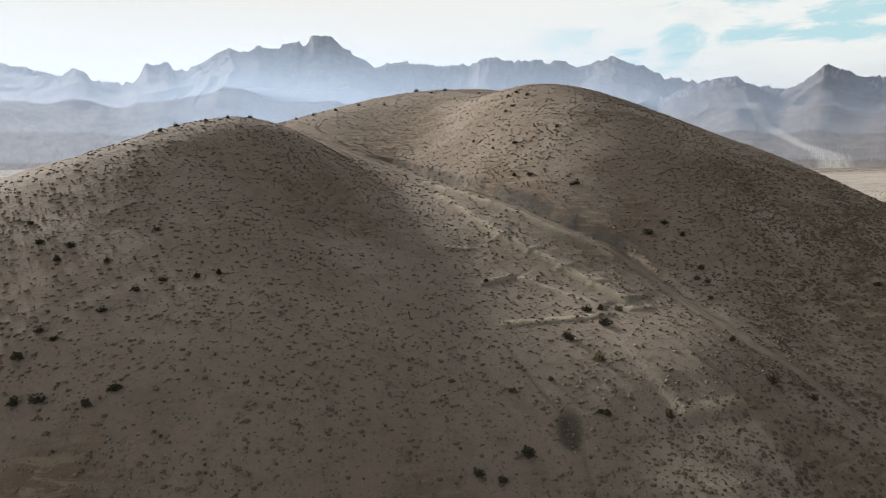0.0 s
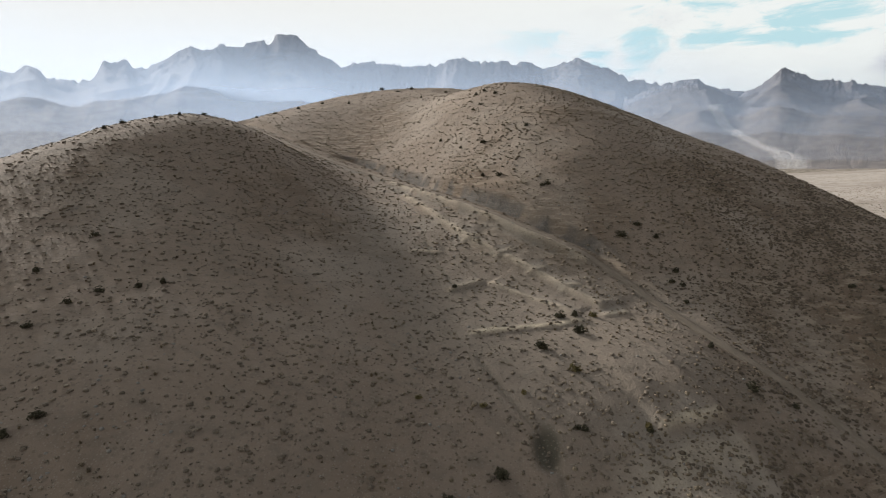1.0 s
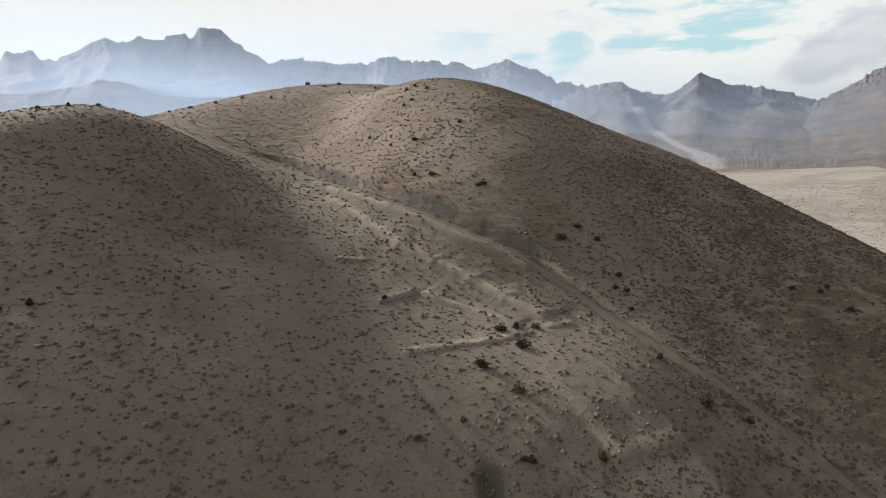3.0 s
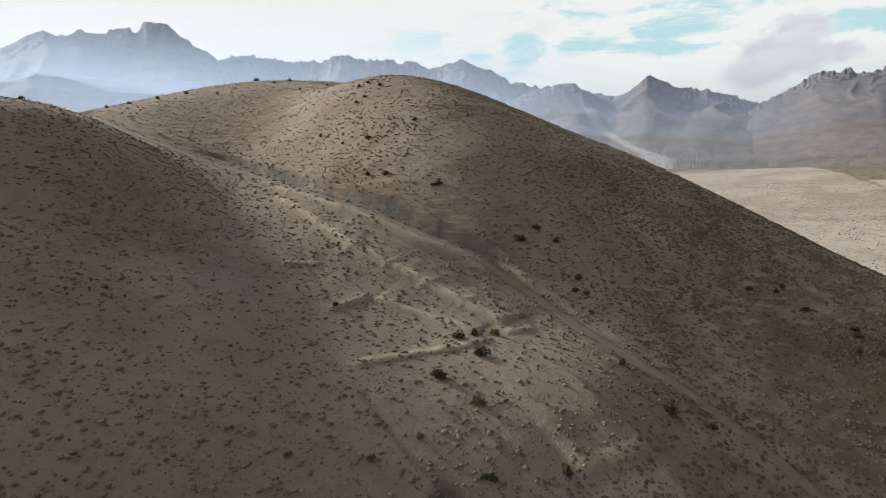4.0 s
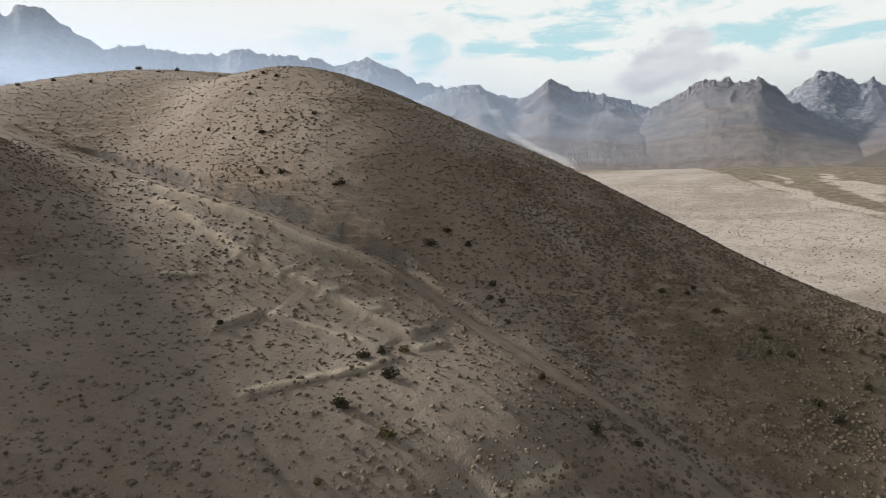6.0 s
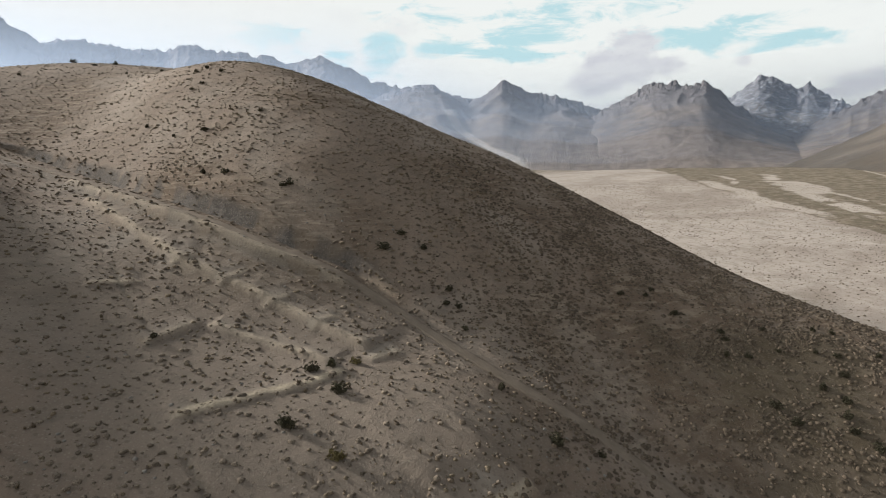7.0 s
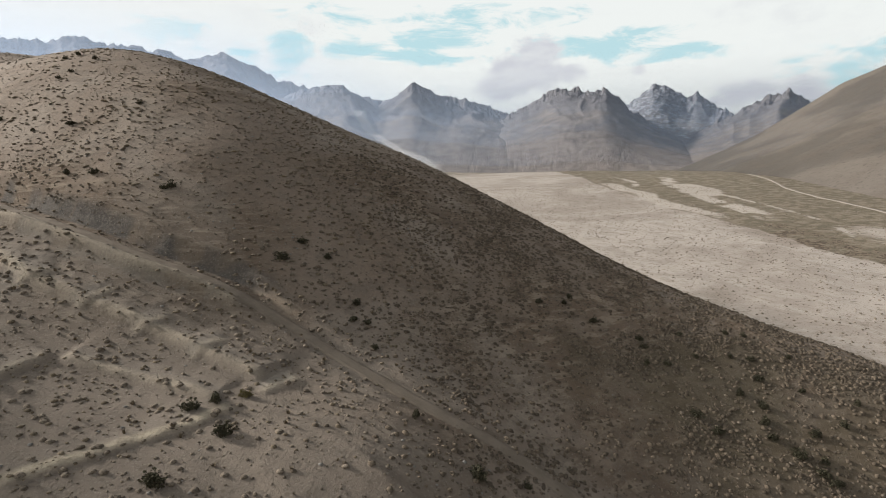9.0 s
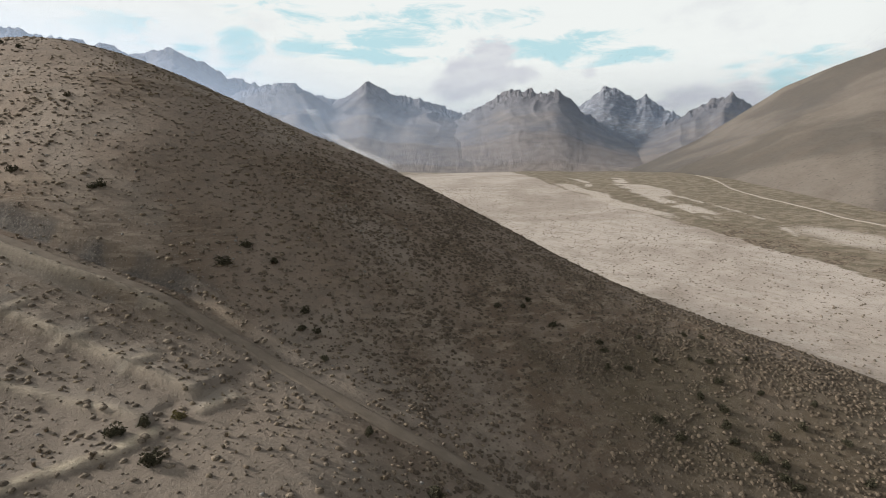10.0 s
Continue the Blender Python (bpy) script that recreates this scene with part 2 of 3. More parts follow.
SOIL, DIRT = material("stony_soil", soil), material("trodden_earth", dirt)
PALE_DIRT = material("pale_gravel", lambda n, p: (n.mix(n.noise(p, 0.3, 4.0), rgb(0.28, 0.24, 0.2), rgb(0.35, 0.305, 0.26)), None, 0))
ROCK = material("slate_rock", rock((0.175, 0.162, 0.166), (0.26, 0.22, 0.196)))
PALE_ROCK = material("snow_dusted_rock", rock((0.2, 0.2, 0.222), (0.2, 0.18, 0.17), 3.0, 0.55))
STONE = material("grey_stone", lambda n, p: (n.mix(n.noise(p, 3.0, 5.0, 0.7), rgb(0.17, 0.155, 0.14), rgb(0.36, 0.335, 0.3)), n.noise(p, 9.0, 4.0, 0.7), 0.05))
SAND_SLOPE = material("sandy_scree", sand)
CUSHION = material("dark_cushion_plant", plant((0.155, 0.125, 0.095), (0.32, 0.26, 0.198)))
BROWN = material("dry_brown_plant", plant((0.112, 0.088, 0.065), (0.235, 0.182, 0.132)))
STRAW = material("dry_tussock", plant((0.18, 0.143, 0.1), (0.3, 0.238, 0.168)))
LEAF = material("shrub_leaf", plant((0.07, 0.064, 0.042), (0.13, 0.115, 0.072)))
YELLOW = material("yellowed_leaf", plant((0.16, 0.132, 0.06), (0.24, 0.198, 0.095)))
TWIG = material("shrub_twig", plant((0.12, 0.09, 0.06), (0.17, 0.13, 0.09)))


# ---- the lie of the land ----
def lattice(ix, iy, seed):
    h = np.sin(ix * 127.1 + iy * 311.7 + seed * 74.7) * 43758.5453
    return h - np.floor(h)


def value_noise(x, y, seed):
    ix, iy = np.floor(x), np.floor(y)
    u, v = x - ix, y - iy
    u, v = u * u * u * (u * (u * 6 - 15) + 10), v * v * v * (v * (v * 6 - 15) + 10)
    a, b = lattice(ix, iy, seed), lattice(ix + 1, iy, seed)
    c, d = lattice(ix, iy + 1, seed), lattice(ix + 1, iy + 1, seed)
    return (a + (b - a) * u) * (1 - v) + (c + (d - c) * u) * v


def fbm(x, y, octaves=4, seed=1, gain=0.5):
    out, amp, total = 0.0, 1.0, 0.0
    for k in range(octaves):
        out = out + amp * (value_noise(x * 2**k + 17.3 * k, y * 2**k - 9.1 * k, seed + k) - 0.5)
        total += amp
        amp *= gain
    return out / total * 2


def ridged(x, y, octaves=5, seed=1, gain=0.55):
    out, amp, total = 0.0, 1.0, 0.0
    for k in range(octaves):
        out = out + amp * (1 - np.abs(2 * value_noise(x * 2**k + 5.7 * k, y * 2**k + 3.3 * k, seed + k) - 1))
        total += amp
        amp *= gain
    return out / total


def smooth(lo, hi, v):
    t = np.clip((v - lo) / (hi - lo), 0, 1)
    return t * t * (3 - 2 * t)


def higher(a, b, k):
    m = np.maximum(a, b)
    return m + k * np.log(np.exp((a - m) / k) + np.exp((b - m) / k))


# mounds that make up the hills: centre x, y, height, two radii, turn
MOUNDS = [(-45.7, 156.7, 22.9, 27.6, 89.9, -45.6), (110.8, 213.6, 47.2, 56.2, 62.3, 41.6), (1.3, 152.8, 38.8, 58.6, 38.2, -5.3),
          (129.4, 76.0, 51.2, 50.8, 62.7, 36.0), (41.5, 341.8, 20.6, 77.7, 31.8, -20.5), (-162.0, 173.7, 48.6, 75.9, 48.3, 91.3),
          (-49.0, 66.1, 48.1, 58.8, 42.2, -11.3), (32.3, 81.5, 11.3, 16.5, 20.2, 80.2), (-23.0, 170.0, -40.9, 24.3, 34.5, 15.3),
          (-36.1, 312.4, 145.7, 136.9, 115.7, 89.0)]


def hills(x, y):
    z = -62.157 - 0.00474 * x - 0.00185 * y
    for cx, cy, h, ra, rb, a in MOUNDS:
        c, s = math.cos(radians(a)), math.sin(radians(a))
        u, v = ((x - cx) * c + (y - cy) * s) / ra, (-(x - cx) * s + (y - cy) * c) / rb
        z = z + h * np.exp(-0.5 * (u * u + v * v))
    return z


def valley_floor(x, y):
    """The fan: it climbs from the hills' foot to the mountains."""
    near = -20.4 + 0.073 * np.maximum(x, 60) + 0.0871 * np.maximum(y, -150)
    far = 39 + 0.0268 * np.hypot(x, y)
    return -higher(-near, -far, 4.0)


def land(x, y):
    return higher(hills(x, y), valley_floor(x, y), 2.0)


TRACK = [(-92, 244), (-83.6, 233.5), (-71.5, 218.5), (-61.4, 206.8), (-52, 199), (-46, 193.4), (-33, 184), (-24, 176), (-17, 167.3), (-8, 153.5), (0.3, 141.5), (7.7, 132.8), (14.6, 125.6), (22.1, 120.2), (26.2, 116), (31.1, 110), (36.5, 102.3), (41.7, 95.5), (45.9, 91.4), (49.3, 87.2), (57, 78), (68, 66), (84, 52)]
# edges of old diggings: a low bank with level ground above it; height and run of the level ground
BANKS = [([(-19, 166.5), (-9.8, 152.2), (-1.5, 140.2), (6.2, 131.2), (13.2, 123.9), (20.9, 118.3), (24.4, 115)], 0.7, 1.4),
         ([(-14.3, 154.7), (-7.1, 141.2), (1.0, 127.0), (7.1, 120.2), (12.8, 114.6), (18.0, 109.0), (24.4, 101.4)], 1.0, 5.0),
         ([(0.4, 125.4), (2.8, 125.7), (5.4, 125.9)], 0.3, 4.5), ([(6.6, 118.5), (9.0, 119.6), (11.4, 120.6)], 0.3, 4.5),
         ([(12.0, 112.9), (14.6, 113.7), (17.2, 114.6)], 0.3, 4.5), ([(17.2, 107.2), (19.8, 108.4), (22.4, 109.6)], 0.3, 4.5),
         ([(23.0, 99.6), (25.6, 100.6), (28.8, 101.9)], 0.3, 4.5),
         ([(5.6, 110.6), (8.4, 108.1), (12.6, 105.0), (16.6, 101.6), (19.6, 98.9)], 0.6, 3.5),
         ([(2.0, 92.2), (9.6, 94.5), (16.7, 96.1), (20.6, 98.1)], 0.45, 9.0),
         ([(-1.4, 106.0), (2.2, 109), (5.6, 111.3)], 0.6, 6.0), ([(-9.4, 120.3), (-6.1, 121.0), (-2.2, 121.6)], 0.4, 3.0),
         ([(25.0, 75.8), (28.1, 77.2), (32.0, 78.3), (35.2, 80.0)], 1.0, 9.0)]
CRACKS = [([(3.9, 86.7), (5.5, 83.1), (8.3, 78.5), (11.0, 74.9), (12.7, 71.1), (13.5, 67.2), (14.6, 60)], 0.4, 0.28), ([(-6.6, 126.6), (-4.4, 119.4), (-2.5, 113.9), (-0.4, 108.2)], 0.35, 0.18)]


def along(points, step=0.5):
    """A smooth line through the points, evenly sampled."""
    p = np.array(points, float)
    d = np.r_[0, np.cumsum(np.hypot(*np.diff(p, axis=0).T))]
    s = np.arange(0, d[-1], step)
    q = np.c_[np.interp(s, d, p[:, 0]), np.interp(s, d, p[:, 1])]
    for _ in range(int(4 / step)):
        q[1:-1] = 0.25 * q[:-2] + 0.5 * q[1:-1] + 0.25 * q[2:]
    return q


def nearest(x, y, line):
    """Distance to a sampled line, its nearest sample, and the side on which a point lies (left positive)."""
    best, at = np.full(x.shape, 1e9), np.zeros(x.shape, int)
    for k in range(0, len(line)):
        d = (x - line[k, 0]) ** 2 + (y - line[k, 1]) ** 2
        closer = d < best
        best[closer], at[closer] = d[closer], k
    t = np.gradient(line, axis=0)[at]
    side = t[..., 0] * (y - line[at, 1]) - t[..., 1] * (x - line[at, 0])
    return np.sqrt(best), at, np.sign(side)


TRACK_LINE = along(TRACK)
TRACK_Z = land(TRACK_LINE[:, 0], TRACK_LINE[:, 1])
TRACK_Z = np.convolve(np.pad(TRACK_Z, 12, "edge"), np.ones(25) / 25, "valid")


def cutting(x):
    """Where the track is dug into the hillside, along its way."""
    return smooth(-47, -38, x) * smooth(30, 22, x)


def ground(x, y):
    """The height of the ground, with hummocks, the cutting of the track, banks and cracks."""
    x, y = np.asarray(x, float), np.asarray(y, float)
    z = land(x, y)
    r = np.hypot(x - 15, y - 110)
    z = z + fbm(x / 14, y / 14, 3, 3) * 0.38 * smooth(900, 250, r) + fbm(x / 2.2, y / 2.2, 3, 9) * 0.08 * smooth(500, 150, r)
    z = z + fbm(x / 120, y / 120, 4, 5) * 5.0 * smooth(250, 900, r)
    near = (x > -100) & (x < 100) & (y > 40) & (y < 255)
    if near.any():
        px, py, pz = x[near], y[near], z[near]
        d, at, side = nearest(px, py, TRACK_LINE)
        level = TRACK_Z[at] - 0.12
        s, cut = d * side, cutting(TRACK_LINE[at, 0])
        ragged = 0.12 * fbm(px / 2.0, py / 2.0, 3, 23)
        w = smooth(-3.2, -1.6, s) * smooth(3.4 + 2.0 * cut, 1.8 + 1.9 * cut, s + ragged * cut - 4.0 * smooth(-14, -34, px))
        pz = pz * (1 - w) + level * w
        pz = pz + 3.8 * np.exp(-(((px - 31) / 10) ** 2) - ((py - 64) / 7.5) ** 2)
        for line, high, run in BANKS:
            q = along(line, 0.4)
            d, at, side = nearest(px, py, q)
            s = d * side
            ends = smooth(0, 3, at) * smooth(len(q) - 1, len(q) - 4, at)
            crumble = 0.85 + 0.2 * fbm(px / 2.5, py / 2.5, 2, 21)
            pz = pz + high * ends * crumble * smooth(-0.9, 0.05, s) * np.exp(-np.maximum(s, 0) / run) * (d < 25)
        for line, wide, deep in CRACKS:
            d, at, side = nearest(px, py, along(line, 0.4))
            pz = pz - deep * np.exp(-((d / wide) ** 2))
        pz = pz - 0.7 * smooth(1.9, 0.6, np.hypot(px - 11.5, (py - 72.9) * 0.6))
        z[near] = pz
    return z


def part(name, verts, faces, mat, parent=None, label="", flat_shade=False):
    me = bpy.data.meshes.new(name)
    me.from_pydata(verts, [], faces)
    me.materials.append(mat)
    if not flat_shade:
        me.shade_smooth()
    ob = new(name, me)
    ob.parent = parent
    if label:
        ob["label"] = label
    return ob


def grid_mesh(name, X, Y, Z, mat):
    """A sheet of quads over a grid of points."""
    n, m = X.shape
    me = bpy.data.meshes.new(name)
    idx = np.arange(n * m).reshape(n, m)
    quads = np.stack([idx[:-1, :-1], idx[:-1, 1:], idx[1:, 1:], idx[1:, :-1]], -1).reshape(-1, 4)
    me.vertices.add(n * m)
    me.vertices.foreach_set("co", np.stack([X, Y, Z], -1).astype(np.float32).ravel())
    me.loops.add(quads.size)
    me.loops.foreach_set("vertex_index", quads.astype(np.int32).ravel())
    me.polygons.add(len(quads))
    me.polygons.foreach_set("loop_start", (np.arange(len(quads)) * 4).astype(np.int32))
    me.update(calc_edges=True)
    me.validate()
    me.shade_smooth()
    me.materials.append(mat)
    return new(name, me)


def mark(ob, name, values):
    a = ob.data.attributes.new(name, "FLOAT", "POINT")
    a.data.foreach_set("value", np.clip(values, 0, 1).astype(np.float32).ravel())


# ground sheet, finest on the hills, out to the horizon
def axis(lo, hi, fine, reach):
    """Fine even steps from lo to hi, coarser ones as far as reach, then ever longer ones to the horizon."""
    def tail(held):
        step, at, out = fine, 0.0, []
        while at < 4600:
            at += step
            out.append(at)
            step *= 1.03 if held and step < 2.4 else 1.0 if at < held else 1.075
        return np.array(out)
    return np.r_[lo - tail(0)[::-1], np.arange(lo, hi, fine), hi + tail(reach - hi)]


GX, GY = np.meshgrid(axis(-62, 106, 0.36, 450), axis(56, 206, 0.36, 430))
GZ = ground(GX, GY)
earth = grid_mesh("ground", GX, GY, GZ, SOIL)
tagged(earth, "stony grey-brown hills with dry soil above a pale valley floor", "ground", kind="structure")
lift = hills(GX, GY) - valley_floor(GX, GY)
in_valley = smooth(1.5, -2.5, lift + 2.0 * fbm(GX / 9, GY / 9, 3, 31))
mark(earth, "valley", in_valley)
mark(earth, "rust", np.maximum(smooth(0.05, 0.5, fbm(GX / 30, GY / 30, 4, 41)), smooth(24, 54, GX - 0.25 * (GY - 100) + 14 * fbm(GX / 12, GY / 12, 4, 42)) * smooth(-0.35, 0.2, fbm(GX / 9, GY / 5, 4, 44))) * (1 - in_valley))
bare, darkened, crest = np.zeros(GX.shape), np.zeros(GX.shape), np.zeros(GX.shape)
core = (GX > -60) & (GX < 60) & (GY > 50) & (GY < 215)
cx, cy = GX[core], GY[core]
for line, high, run in BANKS:
    q = along(line, 0.4)
    d, at, side = nearest(cx, cy, q)
    ends = smooth(0, 3, at) * smooth(len(q) - 1, len(q) - 4, at)
    # Lips of the banks: pale bare soil, with their sunlit edge put into it.
    bare[core] = np.maximum(bare[core], (0.85 if run == 4.5 else 0.45) * ends * smooth(-0.5, 0.3, d * side) * smooth(3.6, 0.6, d * side) * (0.7 + 0.6 * fbm(cx / 1.2, cy / 1.2, 3, 45)))
    crumbs = 0.85 + 0.6 * fbm(cx / 3.0, cy / 3.0, 3, 48)
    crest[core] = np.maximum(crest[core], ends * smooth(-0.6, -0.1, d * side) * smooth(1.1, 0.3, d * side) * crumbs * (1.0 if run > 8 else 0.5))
# Soil drawn darker along the cracks and in the pit.
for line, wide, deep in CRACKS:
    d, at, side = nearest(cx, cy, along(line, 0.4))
    darkened[core] = np.maximum(darkened[core], smooth(0.55, 0.1, d) * 0.3)
darkened = np.maximum(darkened, 0.85 * smooth(2.4, 0.9, np.hypot(GX - 11.6, (GY - 73.3) * 0.7)))
ragged = fbm(GX / 3.5, GY / 3.5, 4, 47)
# Pale patches; those by the lowest bank put sunlight into the soil colour.
for px, py, rad in ((26, 71, 10), (34, 72, 7), (30, 79.5, 4), (2, 128, 5), (-6, 134, 5)):
    bare = np.maximum(bare, 0.55 * smooth(rad, rad * 0.35, np.hypot(GX - px, GY - py) + 4 * ragged))
mark(earth, "darkened", darkened)
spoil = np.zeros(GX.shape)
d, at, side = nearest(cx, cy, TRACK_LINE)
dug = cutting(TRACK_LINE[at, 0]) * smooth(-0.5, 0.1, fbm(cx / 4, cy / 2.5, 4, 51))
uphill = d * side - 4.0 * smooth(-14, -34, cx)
# Gravel along the cut, with the cut's shade painted into its colour.
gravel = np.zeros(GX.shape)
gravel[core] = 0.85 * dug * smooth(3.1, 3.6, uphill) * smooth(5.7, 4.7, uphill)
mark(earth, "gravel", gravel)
# Darker olive-brown colour over the lower east slope.
olive_dark = 0.85 * smooth(1.25, 0.55, np.hypot((GX - 86) / 22, (GY - 92) / 20) + 0.7 * fbm(GX / 9, GY / 9, 4, 53))
mark(earth, "olive_dark", np.maximum(olive_dark, 0.7 * smooth(66, 84, GX) * smooth(96, 80, GY)) * (1 - in_valley))
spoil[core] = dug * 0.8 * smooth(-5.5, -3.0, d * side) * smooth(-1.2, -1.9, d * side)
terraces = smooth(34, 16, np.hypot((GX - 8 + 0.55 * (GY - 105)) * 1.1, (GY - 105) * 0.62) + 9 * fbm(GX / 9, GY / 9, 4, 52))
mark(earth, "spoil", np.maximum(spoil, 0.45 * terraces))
# Sunlit patch under the lowest bank, painted as paler ochre soil.
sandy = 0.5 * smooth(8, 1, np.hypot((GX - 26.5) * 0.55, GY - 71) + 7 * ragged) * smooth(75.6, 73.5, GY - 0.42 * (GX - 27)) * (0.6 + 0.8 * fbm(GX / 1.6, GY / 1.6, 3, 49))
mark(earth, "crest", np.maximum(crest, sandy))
mark(earth, "pale", np.maximum(smooth(0.1, 0.5, fbm(GX / 18, GY / 18, 4, 43)) * 0.3 * smooth(14, 30, np.hypot(GX - 9, (GY - 104) * 0.8)), bare) * (1 - in_valley))
RIVER_BANK = along([(450, 560), (400, 470), (357, 401), (329, 336), (305, 291), (299, 265), (290, 241), (283, 219), (273, 199), (264, 181), (260, 167), (256, 155), (247, 141), (245, 129), (238, 95), (232, 50)], 3.0)
CHANNEL = along([(405, 455), (381, 416), (348, 354), (324, 308), (314, 278), (303, 250), (292, 232)], 3.0)
BRAIDS = [(along([(478, 468), (462, 429), (415, 382), (400, 362), (377, 332), (352, 286), (331, 248), (316, 228), (297, 211)], 3.0), 5.5),
          (along([(400, 352), (365, 318), (338, 272), (318, 240), (305, 224)], 3.0), 2.2), (along([(453, 490), (418, 426), (392, 400), (372, 389)], 3.0), 3.0),
          (along([(420, 372), (392, 322), (366, 270), (345, 232), (326, 206), (300, 184), (284, 160)], 3.0), 1.8)]
ROAD = along([(575, 425), (519, 370), (459, 313), (425, 272), (407, 243), (389, 217), (373, 196), (363, 175), (350, 140), (330, 90)], 3.0)
wide = (GX > 120) & (GX < 720) & (GY > 0) & (GY < 640)
wash, scrub, thicket = np.zeros(GX.shape), np.zeros(GX.shape), np.zeros(GX.shape)
vx, vy = GX[wide], GY[wide]
wob = 7 * fbm(vx / 30, vy / 30, 4, 55)
d, at, side = nearest(vx + 0.5 * wob, vy, RIVER_BANK)
over = d * side
dc, ac, _ = nearest(vx + wob, vy, CHANNEL)
def fading(at, line):
    """Falls to nothing at both ends of a line."""
    k = at / (len(line) - 1)
    return smooth(0, 0.2, k) * smooth(1, 0.75, k)


flows = smooth(11, 2, dc) * fading(ac, CHANNEL)
for line, half in BRAIDS:
    db, ab, _ = nearest(vx + wob, vy + wob, line)
    flows = np.maximum(flows, smooth(half * 2.0, 0.0, db) * fading(ab, line) * smooth(-0.5, 0.1, fbm(vx / 12, vy / 12, 3, 59)))
flows = np.maximum(flows, smooth(1.2, 0.75, np.hypot(((vx - 405 + wob) * 0.6 + (vy - 352) * 0.8) / 44, ((vy - 352) * 0.6 - (vx - 405 + wob) * 0.8) / 15)))
flats = smooth(1.3, 0.3, np.hypot(((vx - 318) * 0.4 + (vy - 170) * 0.9 + wob) / 36, ((vy - 170) * 0.4 - (vx - 318) * 0.9 + wob) / 22))
wash[wide] = np.maximum(flows, 0.75 * flats)
scrub[wide] = smooth(0, 6, over) * (1 - wash[wide])
thicket[wide] = smooth(0, 4, over) * smooth(34, 14, over) * smooth(250, 205, vy) * smooth(-0.35, 0.25, fbm(vx / 9, vy / 5, 4, 58)) * (1 - flows)
beyond = (GX >= 720) | (GY >= 640)
mark(earth, "scrub", in_valley * np.where(beyond, 0.55, scrub))
mark(earth, "wash", in_valley * wash)
mark(earth, "thicket", in_valley * thicket)


# ---- mountains ----
def mountain(name, skyline, foot, crest, rough, jag, seed, mat, label, cols=420, rows=90, centre=(5.0, 25.0), eye=39.0, apron=1.8, grain=330.0, streak=None):
    """A range between two headings: skyline holds heading and elevation of the crest in degrees."""
    a = np.array(skyline, float)
    az = np.linspace(a[0, 0], a[-1, 0], cols)
    el = np.interp(az, a[:, 0], a[:, 1])
    soft = np.convolve(np.pad(el, 12, "edge"), np.ones(25) / 25, "valid")
    el = el + 0.35 * jag * fbm(az * 1.1, az * 0 + seed, 2, seed)
    spire = jag * 1.5 * (ridged(az * 1.9, az * 0 + seed * 1.7, 3, seed) - 0.55)
    t = np.r_[np.linspace(0, 1, rows), 1 + np.linspace(0.06, 0.8, 14)]
    A, T = np.meshgrid(np.radians(az - 1.6), t)
    rc = crest * (1 + 0.1 * fbm(A * 5, A * 0, 2, seed + 3))
    foot = np.interp(az, *zip(*foot))[None, :] if isinstance(foot, list) else foot
    R = foot + (rc - foot) * T
    X, Y = centre[0] + R * np.sin(A), centre[1] + R * np.cos(A)
    tooth = np.clip((np.minimum(T, 2 - T) - 0.6) / 0.4, 0, 1) ** 1.5
    top = eye + rc * np.tan(np.radians(soft[None, :] * (1 - tooth) + el[None, :] * tooth))
    base = valley_floor(X, Y) - 4
    body = np.clip(T, 0, 1)
    shape = np.where(T <= 1, 0.6 * body + 0.4 * body**apron, np.maximum(0, 1 - 1.3 * (T - 1)))
    wob = 0.35 * fbm(X / 300, Y / 300, 2, seed + 1)
    run = A * crest / grain
    spur = 0.5 * fbm(run + 0.5 * wob, T * 1.3 + wob, 3, seed + 7) + 0.5 * (ridged(run * 2.6 + wob, T * 1.2 + 2 * wob, 4, seed + 9, 0.45) - 0.62) * smooth(0.2, 0.9, T)
    Z = base + (top - base) * shape
    Z = Z + (top - base) * rough * spur * np.clip(T * 2.2, 0, 1) * np.clip((1 - T) * 5, 0, 1) * (T <= 1)
    Z = Z + rc * np.tan(np.radians(spire))[None, :] * np.clip((np.minimum(T, 2 - T) - 0.86) / 0.14, 0, 1) ** 1.3
    size = crest * math.tan(radians(jag)) * 3.2
    crag = ridged(X / (crest * 0.014) + wob, Y / (crest * 0.014), 4, seed + 13, 0.6) - 0.58
    Z = Z + size * crag * smooth(0.74, 0.98, np.minimum(T, 2 - T))
    ob = grid_mesh(name, X, Y, Z, mat)
    for name, values in (("along", A * crest), ("tall", Z * 1.2 + T * 420)):
        ob.data.attributes.new(name, "FLOAT", "POINT").data.foreach_set("value", (values + 0 * T).astype(np.float32).ravel())
    if streak:
        h, v, w = np.array(streak).T
        up = np.degrees(np.arctan((Z - eye) / R))
        off = np.abs(np.degrees(A) - np.interp(up, v, h) + 0.25 * fbm(X / 60, Y / 60, 3, seed + 21)) / np.interp(up, v, w)
        mark(ob, "scree", smooth(1.3, 0.5, off) * (up < v[-1]))
    mark(ob, "high", np.clip((Z - base) / np.maximum(top - base, 1), 0, 1))
    return tagged(ob, label, "mountain", kind="structure")


